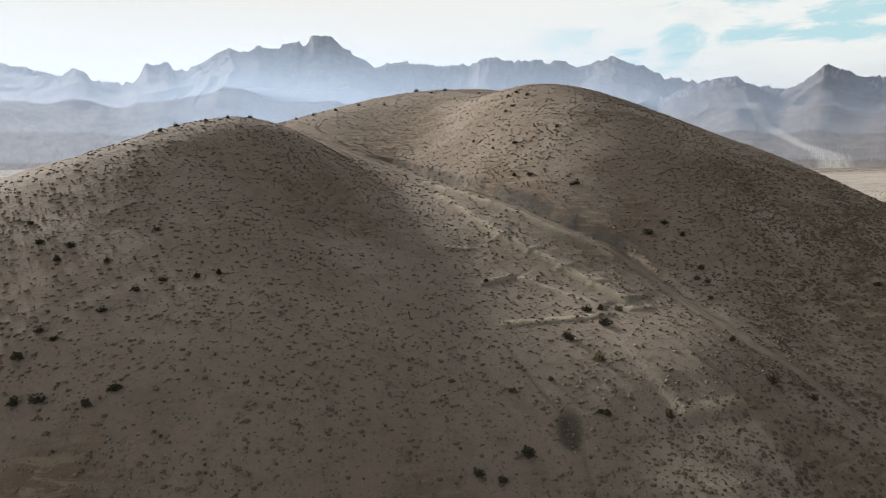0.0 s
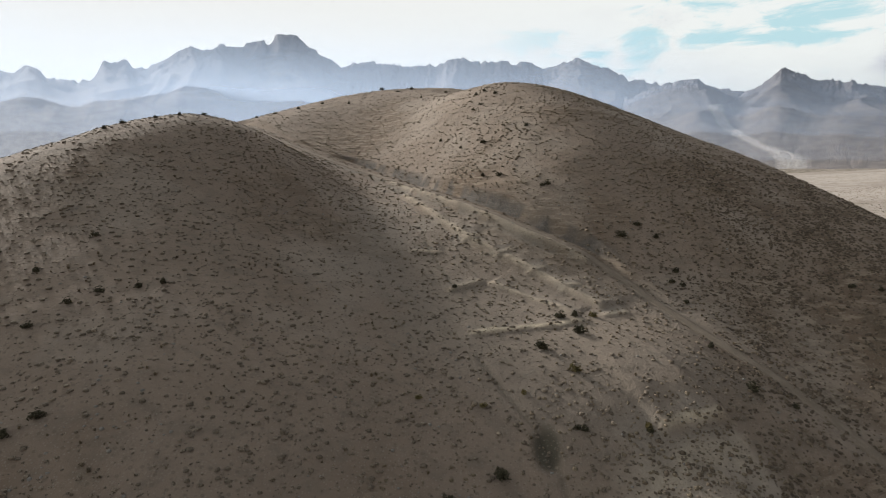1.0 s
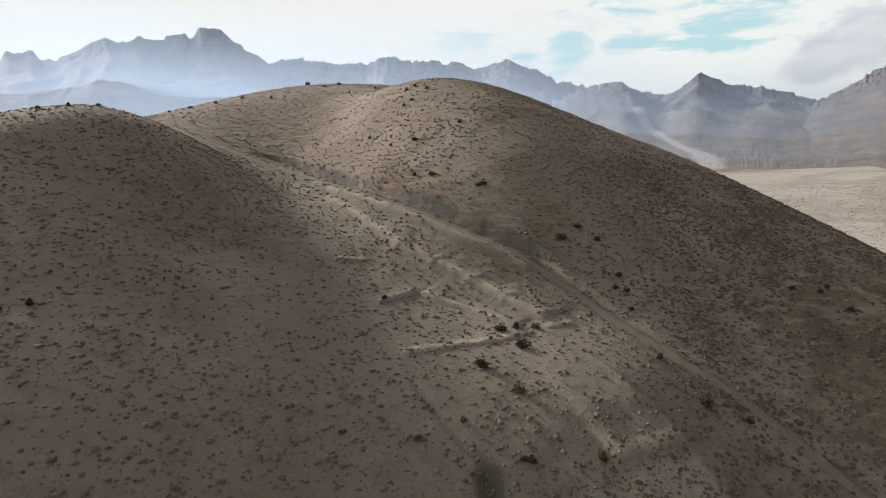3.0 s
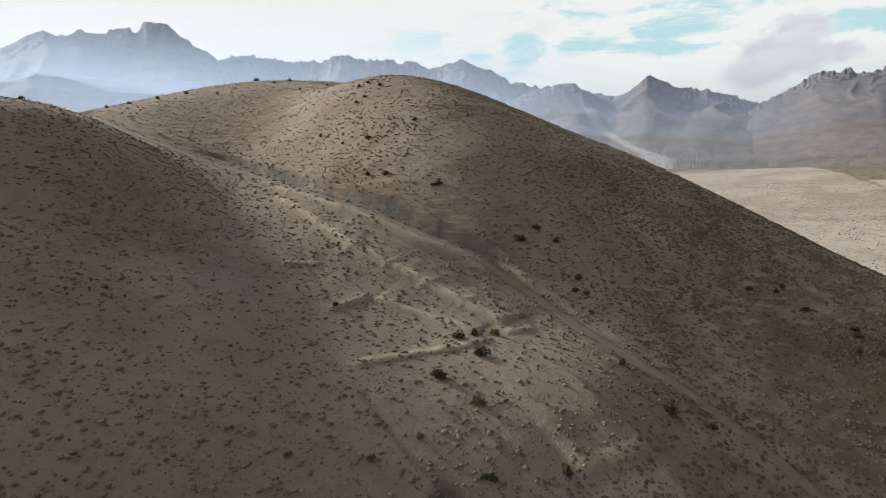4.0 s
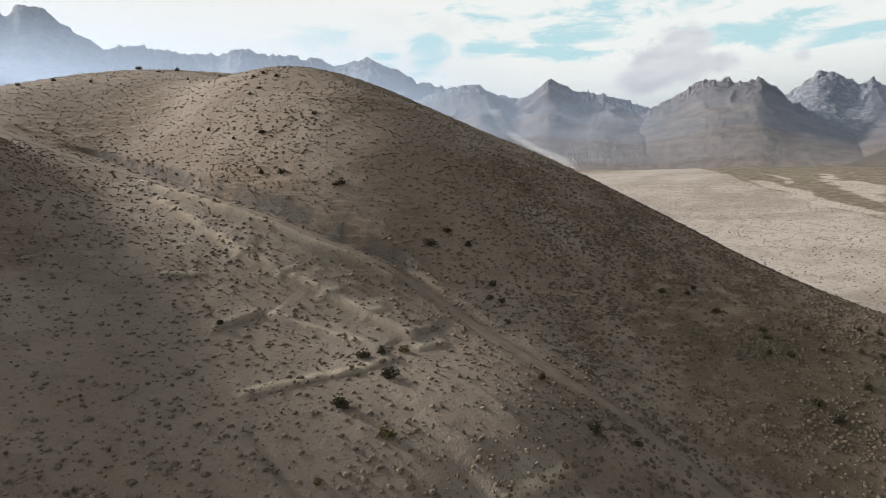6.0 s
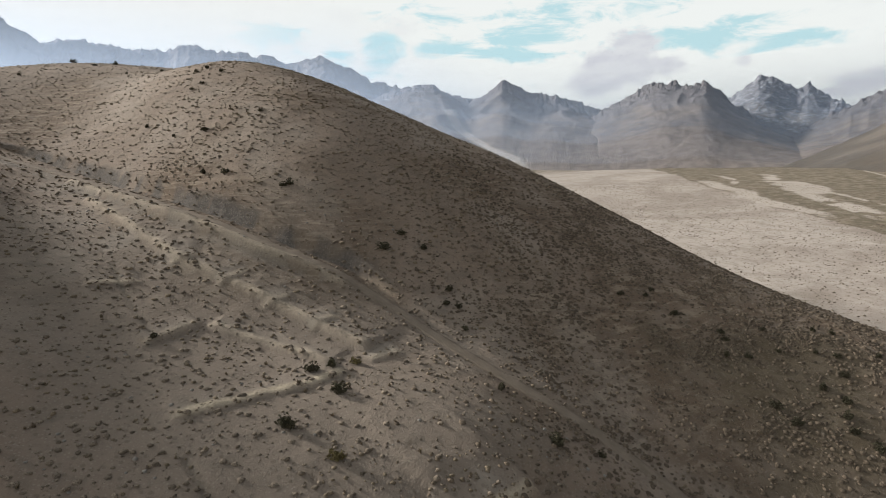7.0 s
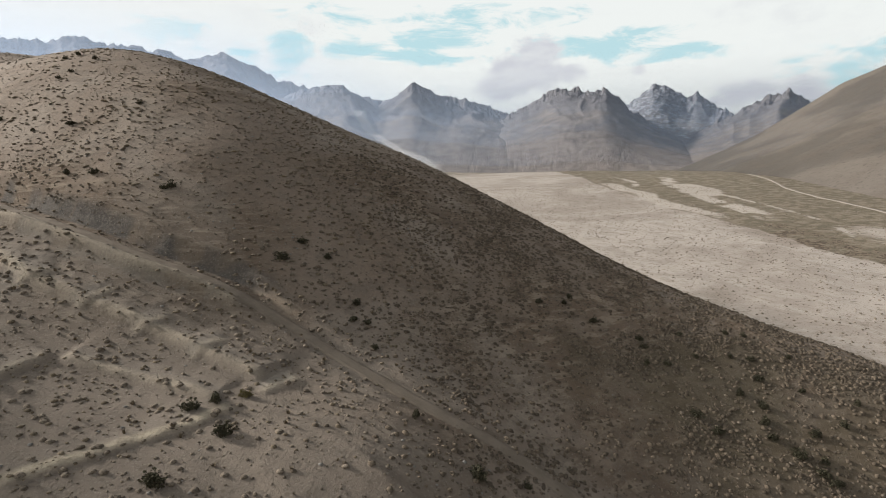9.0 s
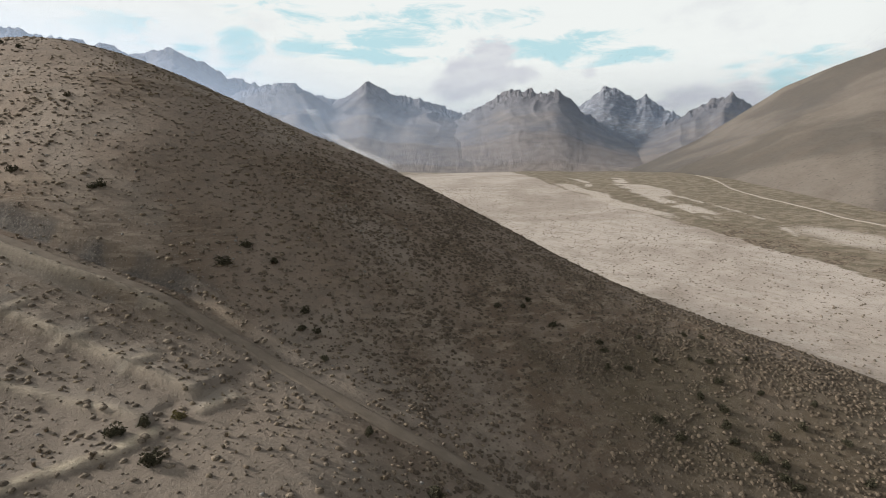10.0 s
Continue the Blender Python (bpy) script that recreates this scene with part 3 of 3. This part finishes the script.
mountain("mountain_range_1", [(-62, 7.0), (-50, 9.0), (-39.5, 9.2), (-37.8, 9.0), (-36.1, 8.55), (-35.1, 9.4), (-34.5, 9.25), (-33.9, 8.45), (-31.9, 8.4), (-30.6, 8.9), (-29.9, 10.2), (-29.1, 10.0),
          (-28.3, 10.5), (-27.6, 9.6), (-25.6, 10.6), (-23.3, 11.9), (-22.5, 11.6), (-20.9, 12.5), (-19.7, 12.0), (-17.5, 13.0), (-16.8, 12.55), (-15.9, 13.5), (-14.5, 13.4), (-12.0, 11.9), (-10.7, 11.05),
          (-7.9, 11.5), (-4.8, 11.1), (-1.6, 11.3), (0.0, 11.9), (2.2, 11.5), (6.8, 11.4), (8.1, 10.7), (11.5, 11.55), (13.5, 10.6), (16.4, 9.4), (22.0, 8.5), (30, 7.0)],
         1300, 3100, 0.3, 0.25, 11, ROCK, "jagged blue-grey mountain range in haze", cols=760, grain=700.0)
mountain("mountain_range_2", [(11.5, 3.0), (15.5, 8.0), (18, 8.8), (20.5, 9.25), (21.5, 9.25), (23.2, 8.2), (24.6, 7.6), (26.6, 8.7), (27.7, 9.65), (29.3, 8.95), (30.7, 8.3), (32.5, 8.25), (34.6, 7.5), (36.4, 6.9), (39, 5.5), (45, 2.5)],
         950, 2400, 0.22, 0.24, 17, ROCK, "grey mountain with a pointed summit and pale scree", cols=460, grain=420.0, streak=[(27.4, 2.4, 1.2), (26.4, 3.1, 0.7), (24.4, 3.9, 0.5), (22.2, 5.4, 0.45), (21.2, 7.2, 0.5)])
mountain("mountain_range_3", [(31, 2.4), (36.4, 6.6), (38.3, 7.6), (40.3, 8.7), (41.6, 9.05), (43.4, 8.6), (45.2, 8.8), (46.2, 8.0), (47.5, 6.7), (50, 5.2), (55, 2.6)],
         950, 2100, 0.22, 0.27, 23, ROCK, "dark grey craggy mountain with broken teeth along its crest", cols=400, grain=420.0)
mountain("mountain_range_4", [(42, 4.5), (46.8, 7.1), (48.2, 8.2), (49.2, 8.95), (50.2, 8.95), (51.5, 8.0), (52.0, 7.8), (52.7, 8.35), (53.8, 7.3), (55.5, 6.3), (62, 4)],
         1500, 2600, 0.35, 0.25, 29, PALE_ROCK, "pale blue-grey rocky peak dusted with snow", cols=300, grain=420.0)
mountain("mountain_range_5", [(49, 2.6), (55.5, 6.2), (57.9, 7.5), (59.6, 7.8), (61.0, 7.0), (68, 4)],
         1000, 1900, 0.25, 0.3, 37, ROCK, "brown rocky knoll", cols=240, grain=320.0)
mountain("mountain_range_6", [(45, -0.2), (49, 0.9), (53, 2.5), (57, 4.4), (61.0, 6.9), (63.0, 8.2), (66.4, 9.5), (70.0, 10.6), (76, 12.0), (90, 12.5), (110, 9), (125, 4)],
         [(45, 900), (52.6, 830), (55.6, 700), (60.5, 575), (64.6, 495), (68.6, 430), (80, 370), (125, 360)], 1100, 0.1, 0.02, 43, SAND_SLOPE, "smooth sandy brown mountainside", cols=360, apron=1.5, grain=280.0)


# ---- haze in the basin: added translucent sheets that stand in for hazy air between the ranges ----
def haze_build(thick):
    m = bpy.data.materials.new("haze_sheet")
    m.use_nodes = True
    n = Nodes(m.node_tree)
    p = n.add("ShaderNodeNewGeometry").outputs["Position"]
    veil = n.add("ShaderNodeBsdfTranslucent")
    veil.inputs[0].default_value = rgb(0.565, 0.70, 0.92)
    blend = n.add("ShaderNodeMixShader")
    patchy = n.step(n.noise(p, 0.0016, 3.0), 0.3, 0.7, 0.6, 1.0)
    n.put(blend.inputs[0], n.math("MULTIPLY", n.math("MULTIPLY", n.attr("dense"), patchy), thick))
    n.tree.links.new(n.add("ShaderNodeBsdfTransparent").outputs[0], blend.inputs[1])
    n.tree.links.new(veil.outputs[0], blend.inputs[2])
    n.tree.links.new(blend.outputs[0], n.add("ShaderNodeOutputMaterial").inputs[0])
    return m


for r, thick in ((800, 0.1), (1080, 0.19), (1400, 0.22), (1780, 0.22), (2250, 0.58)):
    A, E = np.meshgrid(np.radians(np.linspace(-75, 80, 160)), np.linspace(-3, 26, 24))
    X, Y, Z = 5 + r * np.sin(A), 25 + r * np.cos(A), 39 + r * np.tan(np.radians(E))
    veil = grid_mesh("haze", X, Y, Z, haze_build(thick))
    # Density by heading puts the sun's glare and the airlight into the sheets.
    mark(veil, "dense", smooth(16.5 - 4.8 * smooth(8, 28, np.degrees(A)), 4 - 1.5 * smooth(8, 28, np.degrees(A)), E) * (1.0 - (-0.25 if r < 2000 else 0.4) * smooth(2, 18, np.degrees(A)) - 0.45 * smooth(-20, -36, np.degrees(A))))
    tagged(veil, "translucent sheet standing in for haze in the basin", "haze", kind="structure")


# ---- track ----
def strip(name, line, wide, rise, mat, label):
    """A draped ribbon of earth with rounded, sunken edges."""
    t = np.gradient(line, axis=0)
    t /= np.hypot(*t.T)[:, None]
    across = np.array([-1.0, -0.8, -0.45, 0.0, 0.45, 0.8, 1.0])
    wob = wide * (1 + 0.12 * fbm(np.arange(len(line)) / 6.0, np.zeros(len(line)), 2, 61))
    X = line[:, :1] - t[:, 1:] * across * wob[:, None]
    Y = line[:, 1:] + t[:, :1] * across * wob[:, None]
    rut = np.array([-0.35, 0.02, -0.03, 0.03, -0.03, 0.02, -0.35])
    Z = ground(X, Y) * 0.35 + ground(line[:, :1] + 0 * X, line[:, 1:] + 0 * Y) * 0.65 + rise + rut
    return tagged(grid_mesh(name, X, Y, Z, mat), label, "track", kind="structure")


strip("road_1", TRACK_LINE, 1.35, 0.1, DIRT, "rutted brown dirt track climbing to the saddle")
strip("road_2", ROAD, 1.1, 0.3, PALE_DIRT, "pale gravel road along the far side of the valley")


# ---- plants and stones ----
def merged(name, variants, spots, mat, label, category):
    """Many small pieces in one mesh: variants are (verts, triangles); spots hold x, y, size, height and turn."""
    rng = np.random.default_rng(len(spots))
    V, F, off = [], [], 0
    pick = rng.integers(0, len(variants), len(spots))
    for k, (v, f) in enumerate(variants):
        some = spots[pick == k]
        if not len(some):
            continue
        c, s = np.cos(some[:, 4]), np.sin(some[:, 4])
        x = (v[None, :, 0] * c[:, None] - v[None, :, 1] * s[:, None]) * some[:, 2:3] + some[:, 0:1]
        y = (v[None, :, 0] * s[:, None] + v[None, :, 1] * c[:, None]) * some[:, 2:3] + some[:, 1:2]
        z = v[None, :, 2] * (some[:, 2] * some[:, 3])[:, None] + (ground(some[:, 0], some[:, 1]) - 0.05)[:, None]
        V.append(np.stack([x, y, z], -1).reshape(-1, 3))
        F.append((f[None] + (np.arange(len(some)) * len(v))[:, None, None] + off).reshape(-1, 3))
        off += len(v) * len(some)
    V, F = np.concatenate(V), np.concatenate(F)
    me = bpy.data.meshes.new(name)
    me.vertices.add(len(V))
    me.vertices.foreach_set("co", V.astype(np.float32).ravel())
    me.loops.add(F.size)
    me.loops.foreach_set("vertex_index", F.astype(np.int32).ravel())
    me.polygons.add(len(F))
    me.polygons.foreach_set("loop_start", (np.arange(len(F)) * 3).astype(np.int32))
    me.update(calc_edges=True)
    me.materials.append(mat)
    return tagged(new(name, me), label, category, kind="stuff")


def lump(seed, sides=6, spikes=4, rings=((1.0, -0.12), (1.02, 0.34), (0.72, 0.76))):
    """A cushion plant: an uneven dome, fullest above its foot, with short tufts standing out of it."""
    rng = np.random.default_rng(seed)
    v, f = [], []
    lean = rng.uniform(-0.12, 0.12, 2)
    for ring, (rad, up) in enumerate(rings):
        for k in range(sides):
            a = 2 * math.pi * (k + 0.5 * ring) / sides
            w = rad * rng.uniform(0.62, 1.2) * 0.5
            v.append((w * math.cos(a) + lean[0] * up, w * math.sin(a) + lean[1] * up, up * rng.uniform(0.82, 1.15)))
    v.append((lean[0], lean[1], rng.uniform(0.86, 1.02)))
    for ring in range(len(rings)):
        for k in range(sides):
            a, b = ring * sides + k, ring * sides + (k + 1) % sides
            f += [(a, b, len(rings) * sides)] if ring == len(rings) - 1 else [(a, b, a + sides), (b, b + sides, a + sides)]
    for _ in range(spikes):
        a, up = rng.uniform(0, 2 * math.pi), rng.uniform(0.2, 1.2)
        d = np.array((math.cos(a) * math.cos(up), math.sin(a) * math.cos(up), math.sin(up)))
        side = np.array((-math.sin(a), math.cos(a), 0)) * rng.uniform(0.06, 0.13)
        p = d * (0.36, 0.36, 0.7)
        n = len(v)
        v += [tuple(p - side), tuple(p + side), tuple(p + d * rng.uniform(0.14, 0.34))]
        f.append((n, n + 1, n + 2))
    return np.array(v), np.array(f)


def tussock(seed, blades=14):
    """A dry grass tuft: blades fanning from one foot."""
    rng = np.random.default_rng(seed)
    v, f = [], []
    for _ in range(blades):
        a, lean = rng.uniform(0, 2 * math.pi), rng.uniform(0.1, 1.05)
        out = np.array((math.cos(a), math.sin(a), 0))
        side = np.array((-math.sin(a), math.cos(a), 0)) * rng.uniform(0.05, 0.1)
        p = out * rng.uniform(0.0, 0.22)
        mid = p + out * 0.28 * math.sin(lean) + np.array((0, 0, 0.55 * math.cos(lean) + 0.15))
        tip = mid + out * 0.3 * math.sin(lean) + np.array((0, 0, 0.35 * math.cos(lean) - 0.08))
        n = len(v)
        v += [tuple(p - side), tuple(p + side), tuple(mid - side), tuple(mid + side), tuple(tip)]
        f += [(n, n + 1, n + 3), (n, n + 3, n + 2), (n + 2, n + 3, n + 4)]
    return np.array(v), np.array(f)


def stone(seed):
    rng = np.random.default_rng(seed)
    v = [(0, 0, 0.7 * rng.uniform(0.7, 1.1))]
    for up, rad in ((0.35, 0.5), (-0.2, 0.45)):
        for k in range(6):
            a = k * math.pi / 3 + rng.uniform(-0.3, 0.3)
            w = rad * rng.uniform(0.7, 1.2)
            v.append((w * math.cos(a), w * math.sin(a), up * rng.uniform(0.7, 1.3)))
    f = [(0, 1 + k, 1 + (k + 1) % 6) for k in range(6)]
    for k in range(6):
        a, b = 1 + k, 1 + (k + 1) % 6
        f += [(a, a + 6, b), (b, a + 6, b + 6)]
    return np.array(v), np.array(f)


def scatter(count, box, seed, small, large, tall=(0.6, 0.9), keep=None):
    """Uneven random spots in a box of the plan, off the track; keep gives the chance at each."""
    rng = np.random.default_rng(seed)
    x, y = rng.uniform(box[0], box[1], count), rng.uniform(box[2], box[3], count)
    ok = rng.uniform(0, 1, count) < (keep(x, y) if keep else 1.0)
    d, _, _ = nearest(x, y, TRACK_LINE[::2])
    ok &= d > rng.uniform(0.6, 1.7, count)
    x, y = x[ok], y[ok]
    size = small + (large - small) * rng.uniform(0, 1, len(x)) ** 2.2
    return np.stack([x, y, size, rng.uniform(*tall, len(x)), rng.uniform(0, 6.28, len(x))], -1)


def on_hill(x, y):
    return (hills(x, y) > valley_floor(x, y) - 1.0) * 1.0


def patches(scale, seed, low, high, floor=0.15, sparse_east=True):
    """Where plants stand: wide stretches, and clusters a few paces across within them."""
    def keep(x, y):
        wide = np.maximum(floor, smooth(low, high, fbm(x / scale, y / scale, 3, seed)))
        worked = 1 - 0.35 * smooth(30, 14, np.hypot((x - 9 + 0.35 * (y - 105)) * 0.9, (y - 108) * 0.7))
        east = 1 - 0.93 * smooth(40, 58, x - 0.3 * (y - 100)) if sparse_east else 1.0
        return on_hill(x, y) * worked * wide * 0.75 * east
    return keep


LOW = ((1.0, -0.1), (0.84, 0.6))
LUMPS, DOTS, TUFTS, STONES = [lump(k, 6, 7) for k in range(10)], [lump(k, 5, 2, LOW) for k in range(6)], [tussock(k) for k in range(5)], [stone(k) for k in range(5)]
merged("cushion_shrubs", LUMPS, np.concatenate([scatter(36000, (-95, 130, 50, 165), 71, 0.26, 0.8, (0.3, 0.46), patches(16, 73, -0.5, 0.3, 0.4)), scatter(15000, (-110, 120, 165, 320), 72, 0.34, 0.85, (0.28, 0.42), patches(16, 73, -0.5, 0.3, 0.4))]), CUSHION, "dark olive-brown cushion shrubs dotted over the hillside", "shrubs")
merged("dry_grass_tufts", TUFTS, scatter(9000, (-80, 125, 50, 190), 75, 0.3, 0.75, (0.5, 0.8), patches(14, 77, -0.2, 0.5, 0.15)), STRAW, "pale dry grass tufts among the shrubs", "grass")
merged("small_cushions", DOTS, np.concatenate([scatter(44000, (-80, 125, 50, 150), 87, 0.14, 0.4, (0.35, 0.6), patches(9, 89, -0.5, 0.3, 0.3)), scatter(14000, (-110, 120, 150, 300), 88, 0.25, 0.55, (0.4, 0.6), patches(9, 89, -0.5, 0.3, 0.4))]), CUSHION, "small brown cushion plants sprinkled over the slopes", "shrubs")
merged("straw_cushions", LUMPS, np.concatenate([scatter(5000, (-50, 60, 115, 215), 94, 0.35, 1.0, (0.26, 0.4), patches(12, 95, -0.4, 0.3, 0.35)), scatter(30000, (-45, 75, 52, 145), 76, 0.2, 0.6, (0.35, 0.55), lambda x, y: on_hill(x, y) * 0.32 * np.maximum(smooth(46, 6, np.hypot((x - 16) * 0.8, y - 92)), 3.0 * smooth(13, 5, np.hypot((x - 29) * 0.8, y - 72))) * smooth(-0.4, 0.4, fbm(x / 6, y / 6, 3, 78)))]), STRAW, "pale straw-coloured cushion plants on the old terraces", "shrubs")
merged("brown_cushions", DOTS, scatter(100000, (20, 128, 52, 190), 97, 0.32, 0.9, (0.32, 0.5), lambda x, y: patches(8, 99, -0.3, 0.4, 0.3, False)(x, y) * smooth(22, 60, x - 0.3 * (y - 100)) * smooth(190, 130, y)), BROWN, "dark brown dry cushion plants over the rust-brown slope", "shrubs")
merged("loose_stones", STONES, scatter(9000, (-70, 120, 52, 160), 79, 0.1, 0.5, (0.5, 0.9), patches(7, 81, 0.0, 0.5, 0.1)), STONE, "small grey stones lying loose on the slope", "stones")
merged("valley_shrubs", DOTS, scatter(26000, (90, 420, 40, 460), 83, 0.25, 0.85, (0.4, 0.6), lambda x, y: 1 - on_hill(x, y)), CUSHION, "low dark shrubs scattered over the pale valley floor", "shrubs")
merged("fringe_grass", TUFTS, scatter(6000, (110, 185, 85, 145), 91, 0.4, 1.0, (0.5, 0.8), lambda x, y: smooth(-3.5, -1, hills(x, y) - valley_floor(x, y)) * smooth(2.5, 0.5, hills(x, y) - valley_floor(x, y)) * smooth(-0.1, 0.4, fbm(x / 9, y / 9, 3, 93))), YELLOW, "yellow-green grass fringe along the foot of the hill", "grass")


def shrub_meshes(seed):
    """Foliage of many small leaves in uneven clumps, and the bare branches inside it, for a shrub one metre across."""
    rng = np.random.default_rng(seed)
    v, f, bv, bf = [], [], [], []
    for _ in range(66):
        a, up = rng.uniform(0, 2 * math.pi), math.asin(rng.uniform(0.02, 1.0))
        rad = rng.uniform(0.28, 0.52) * (0.8 + 0.3 * math.sin(2 * a + seed))
        c = np.array((math.cos(a) * math.cos(up) * rad, math.sin(a) * math.cos(up) * rad, math.sin(up) * rad * 1.45 + 0.08))
        for _ in range(13):
            p = c + rng.normal(0, 0.048, 3)
            e1, e2 = rng.normal(0, 1, 3), rng.normal(0, 1, 3)
            e1 *= rng.uniform(0.04, 0.08) / np.linalg.norm(e1)
            e2 *= rng.uniform(0.035, 0.065) / np.linalg.norm(e2)
            n = len(v)
            v += [tuple(p - e1), tuple(p + e2), tuple(p + e1), tuple(p - e2)]
            f.append((n, n + 1, n + 2, n + 3))
        n = len(bv)
        side = np.array((-math.sin(a), math.cos(a), 0)) * 0.014
        foot = np.array((c[0] * 0.12, c[1] * 0.12, -0.12))
        bv += [tuple(foot - side), tuple(foot + side), tuple(foot + (0, 0, 0.03)), tuple(c)]
        bf += [(n, n + 1, n + 3), (n + 1, n + 2, n + 3), (n + 2, n, n + 3)]
    return v, f, bv, bf


def shrub(seed, leaf, label):
    v, f, bv, bf = shrub_meshes(seed)
    root = new("shrub")
    part("foliage", v, f, leaf, root)
    part("branches", bv, bf, TWIG, root, "bare brown branches")
    return tagged(root, label, "shrub", "shrubs on the hills")


KINDS = [shrub(k, LEAF, "rounded dark olive shrub standing on dry soil") for k in range(4)]
GOLD = shrub(9, YELLOW, "yellowed dry shrub on the stony slope")
PLANTED = []


def plant_at(kind, x, y, size, turn):
    m = Matrix.LocRotScale((x, y, float(ground(np.array([x]), np.array([y]))[0]) - 0.03), Euler((0, 0, turn)), (size, size, size * 0.85))
    if kind in PLANTED:
        ob = copy_thing(kind, m)
        ob.matrix_basis = m
    else:
        PLANTED.append(kind)
        kind.matrix_basis = m


# shrubs at their places: x, y, width
SHRUBS_WEST = [(-40.5, 61.6, 1.5), (-38.9, 84.4, 1.3), (-44.8, 79.6, 1.2), (-61.5, 83.6, 1.4), (-66.6, 83.7, 1.4), (-42.4, 59.4, 1.5), (-47.8, 59.1, 1.5), (-50.4, 58.7, 1.5), (-41.2, 82.3, 1.3), (-46.9, 76.4, 1.2), (-48.8, 71.9, 1.2), (-61.3, 80.4, 1.4), (-54.1, 81.1, 1.3), (-52.3, 91.1, 1.1), (-54.2, 67.7, 1.2), (-54.0, 63.8, 1.5), (-72.0, 88.8, 1.2), (-51.5, 66.7, 1.0)]
SHRUBS_SKY = [(-24.8, 287.1, 2.0), (-38.6, 289.6, 2.2), (-29.4, 273.6, 1.4), (-47.2, 254.2, 1.4), (-59.7, 260.8, 1.6), (-68.2, 255.2, 1.5), (-8.5, 273.9, 1.3), (-17.2, 249.4, 1.2), (-77.5, 253.6, 1.5), (-84.2, 251.1, 1.4), (6.7, 202.0, 1.5), (9.9, 194.8, 1.4), (4.1, 200.9, 1.2), (-63.4, 142.0, 1.2), (-66.6, 137.3, 1.2), (-59.9, 146.7, 1.2), (-70.8, 131.6, 1.2), (-72.2, 127.3, 1.2)]
SHRUBS_MIDDLE = [(12.7, 89.3, 2.0), (18.7, 93.7, 1.9), (40.4, 85.7, 1.9), (31.6, 123.2, 1.8), (35.3, 126.0, 1.5), (38.3, 123.3, 1.5), (19.2, 138.4, 1.6), (9.0, 146.6, 1.5), (5.7, 164.6, 1.5), (5.4, 149.4, 1.4), (18.1, 138.4, 1.2), (39.6, 115.4, 1.4), (38.0, 112.5, 1.3), (38.9, 107.4, 1.2), (16.5, 98.2, 1.6), (18.8, 98.7, 1.4), (-0.1, 107.2, 1.1), (39.8, 112.1, 1.2), (16.7, 164.2, 1.1), (-6.1, 180.4, 1.2), (-0.2, 168.8, 1.1), (5.4, 189.0, 1.2), (3.2, 187.7, 1.2)]
SHRUBS_FRONT = [(6.2, 69.2, 1.9), (16.3, 75.4, 1.2), (15.4, 75.5, 1.0), (24.1, 75.9, 1.2), (0.5, 65.5, 1.4), (3.2, 65.6, 1.2), (38.0, 94.1, 1.3), (45.9, 85.2, 1.1)]
SHRUBS_EAST = [(70.8, 115.6, 1.2), (77.9, 110.5, 1.5), (77.7, 116.2, 1.3), (82.3, 104.0, 1.3), (79.9, 101.2, 1.3), (89.2, 92.3, 1.6), (79.5, 91.9, 1.8), (80.0, 88.8, 1.7), (90.0, 89.2, 1.6), (100.5, 103.2, 1.3), (97.4, 96.4, 1.3), (87.7, 87.3, 1.7), (87.0, 82.2, 2.0), (87.4, 79.3, 1.8), (86.2, 85.2, 1.6), (97.8, 82.4, 1.5), (94.4, 93.0, 1.4), (82.8, 105.6, 1.3), (104.7, 94.8, 1.2), (103.1, 101.8, 1.2), (92.2, 83.2, 1.6), (87.6, 77.8, 1.7), (75.6, 115.1, 1.2), (83.0, 100.2, 1.3), (104.0, 84.0, 1.3), (98.4, 88.8, 1.3), (100.7, 78.0, 1.5), (97.1, 73.7, 1.5), (89.4, 80.2, 1.5), (94.7, 98.0, 1.1), (89.1, 100.0, 1.1), (91.0, 104.8, 1.2)]
SHRUBS_GOLD = [(16.5, 84.4, 1.6), (24.1, 76.3, 1.3), (-3.7, 77.4, 0.9), (21.7, 99.4, 1.3), (9.5, 80.3, 1.0), (4.3, 77.8, 1.0)]
for n, (x, y, w) in enumerate(SHRUBS_WEST + SHRUBS_SKY + SHRUBS_MIDDLE + SHRUBS_FRONT + SHRUBS_EAST):
    plant_at(KINDS[n % 4], x, y, w * 0.98, n * 1.7)
for n, (x, y, w) in enumerate(SHRUBS_GOLD):
    plant_at(GOLD, x, y, w, n * 2.1)
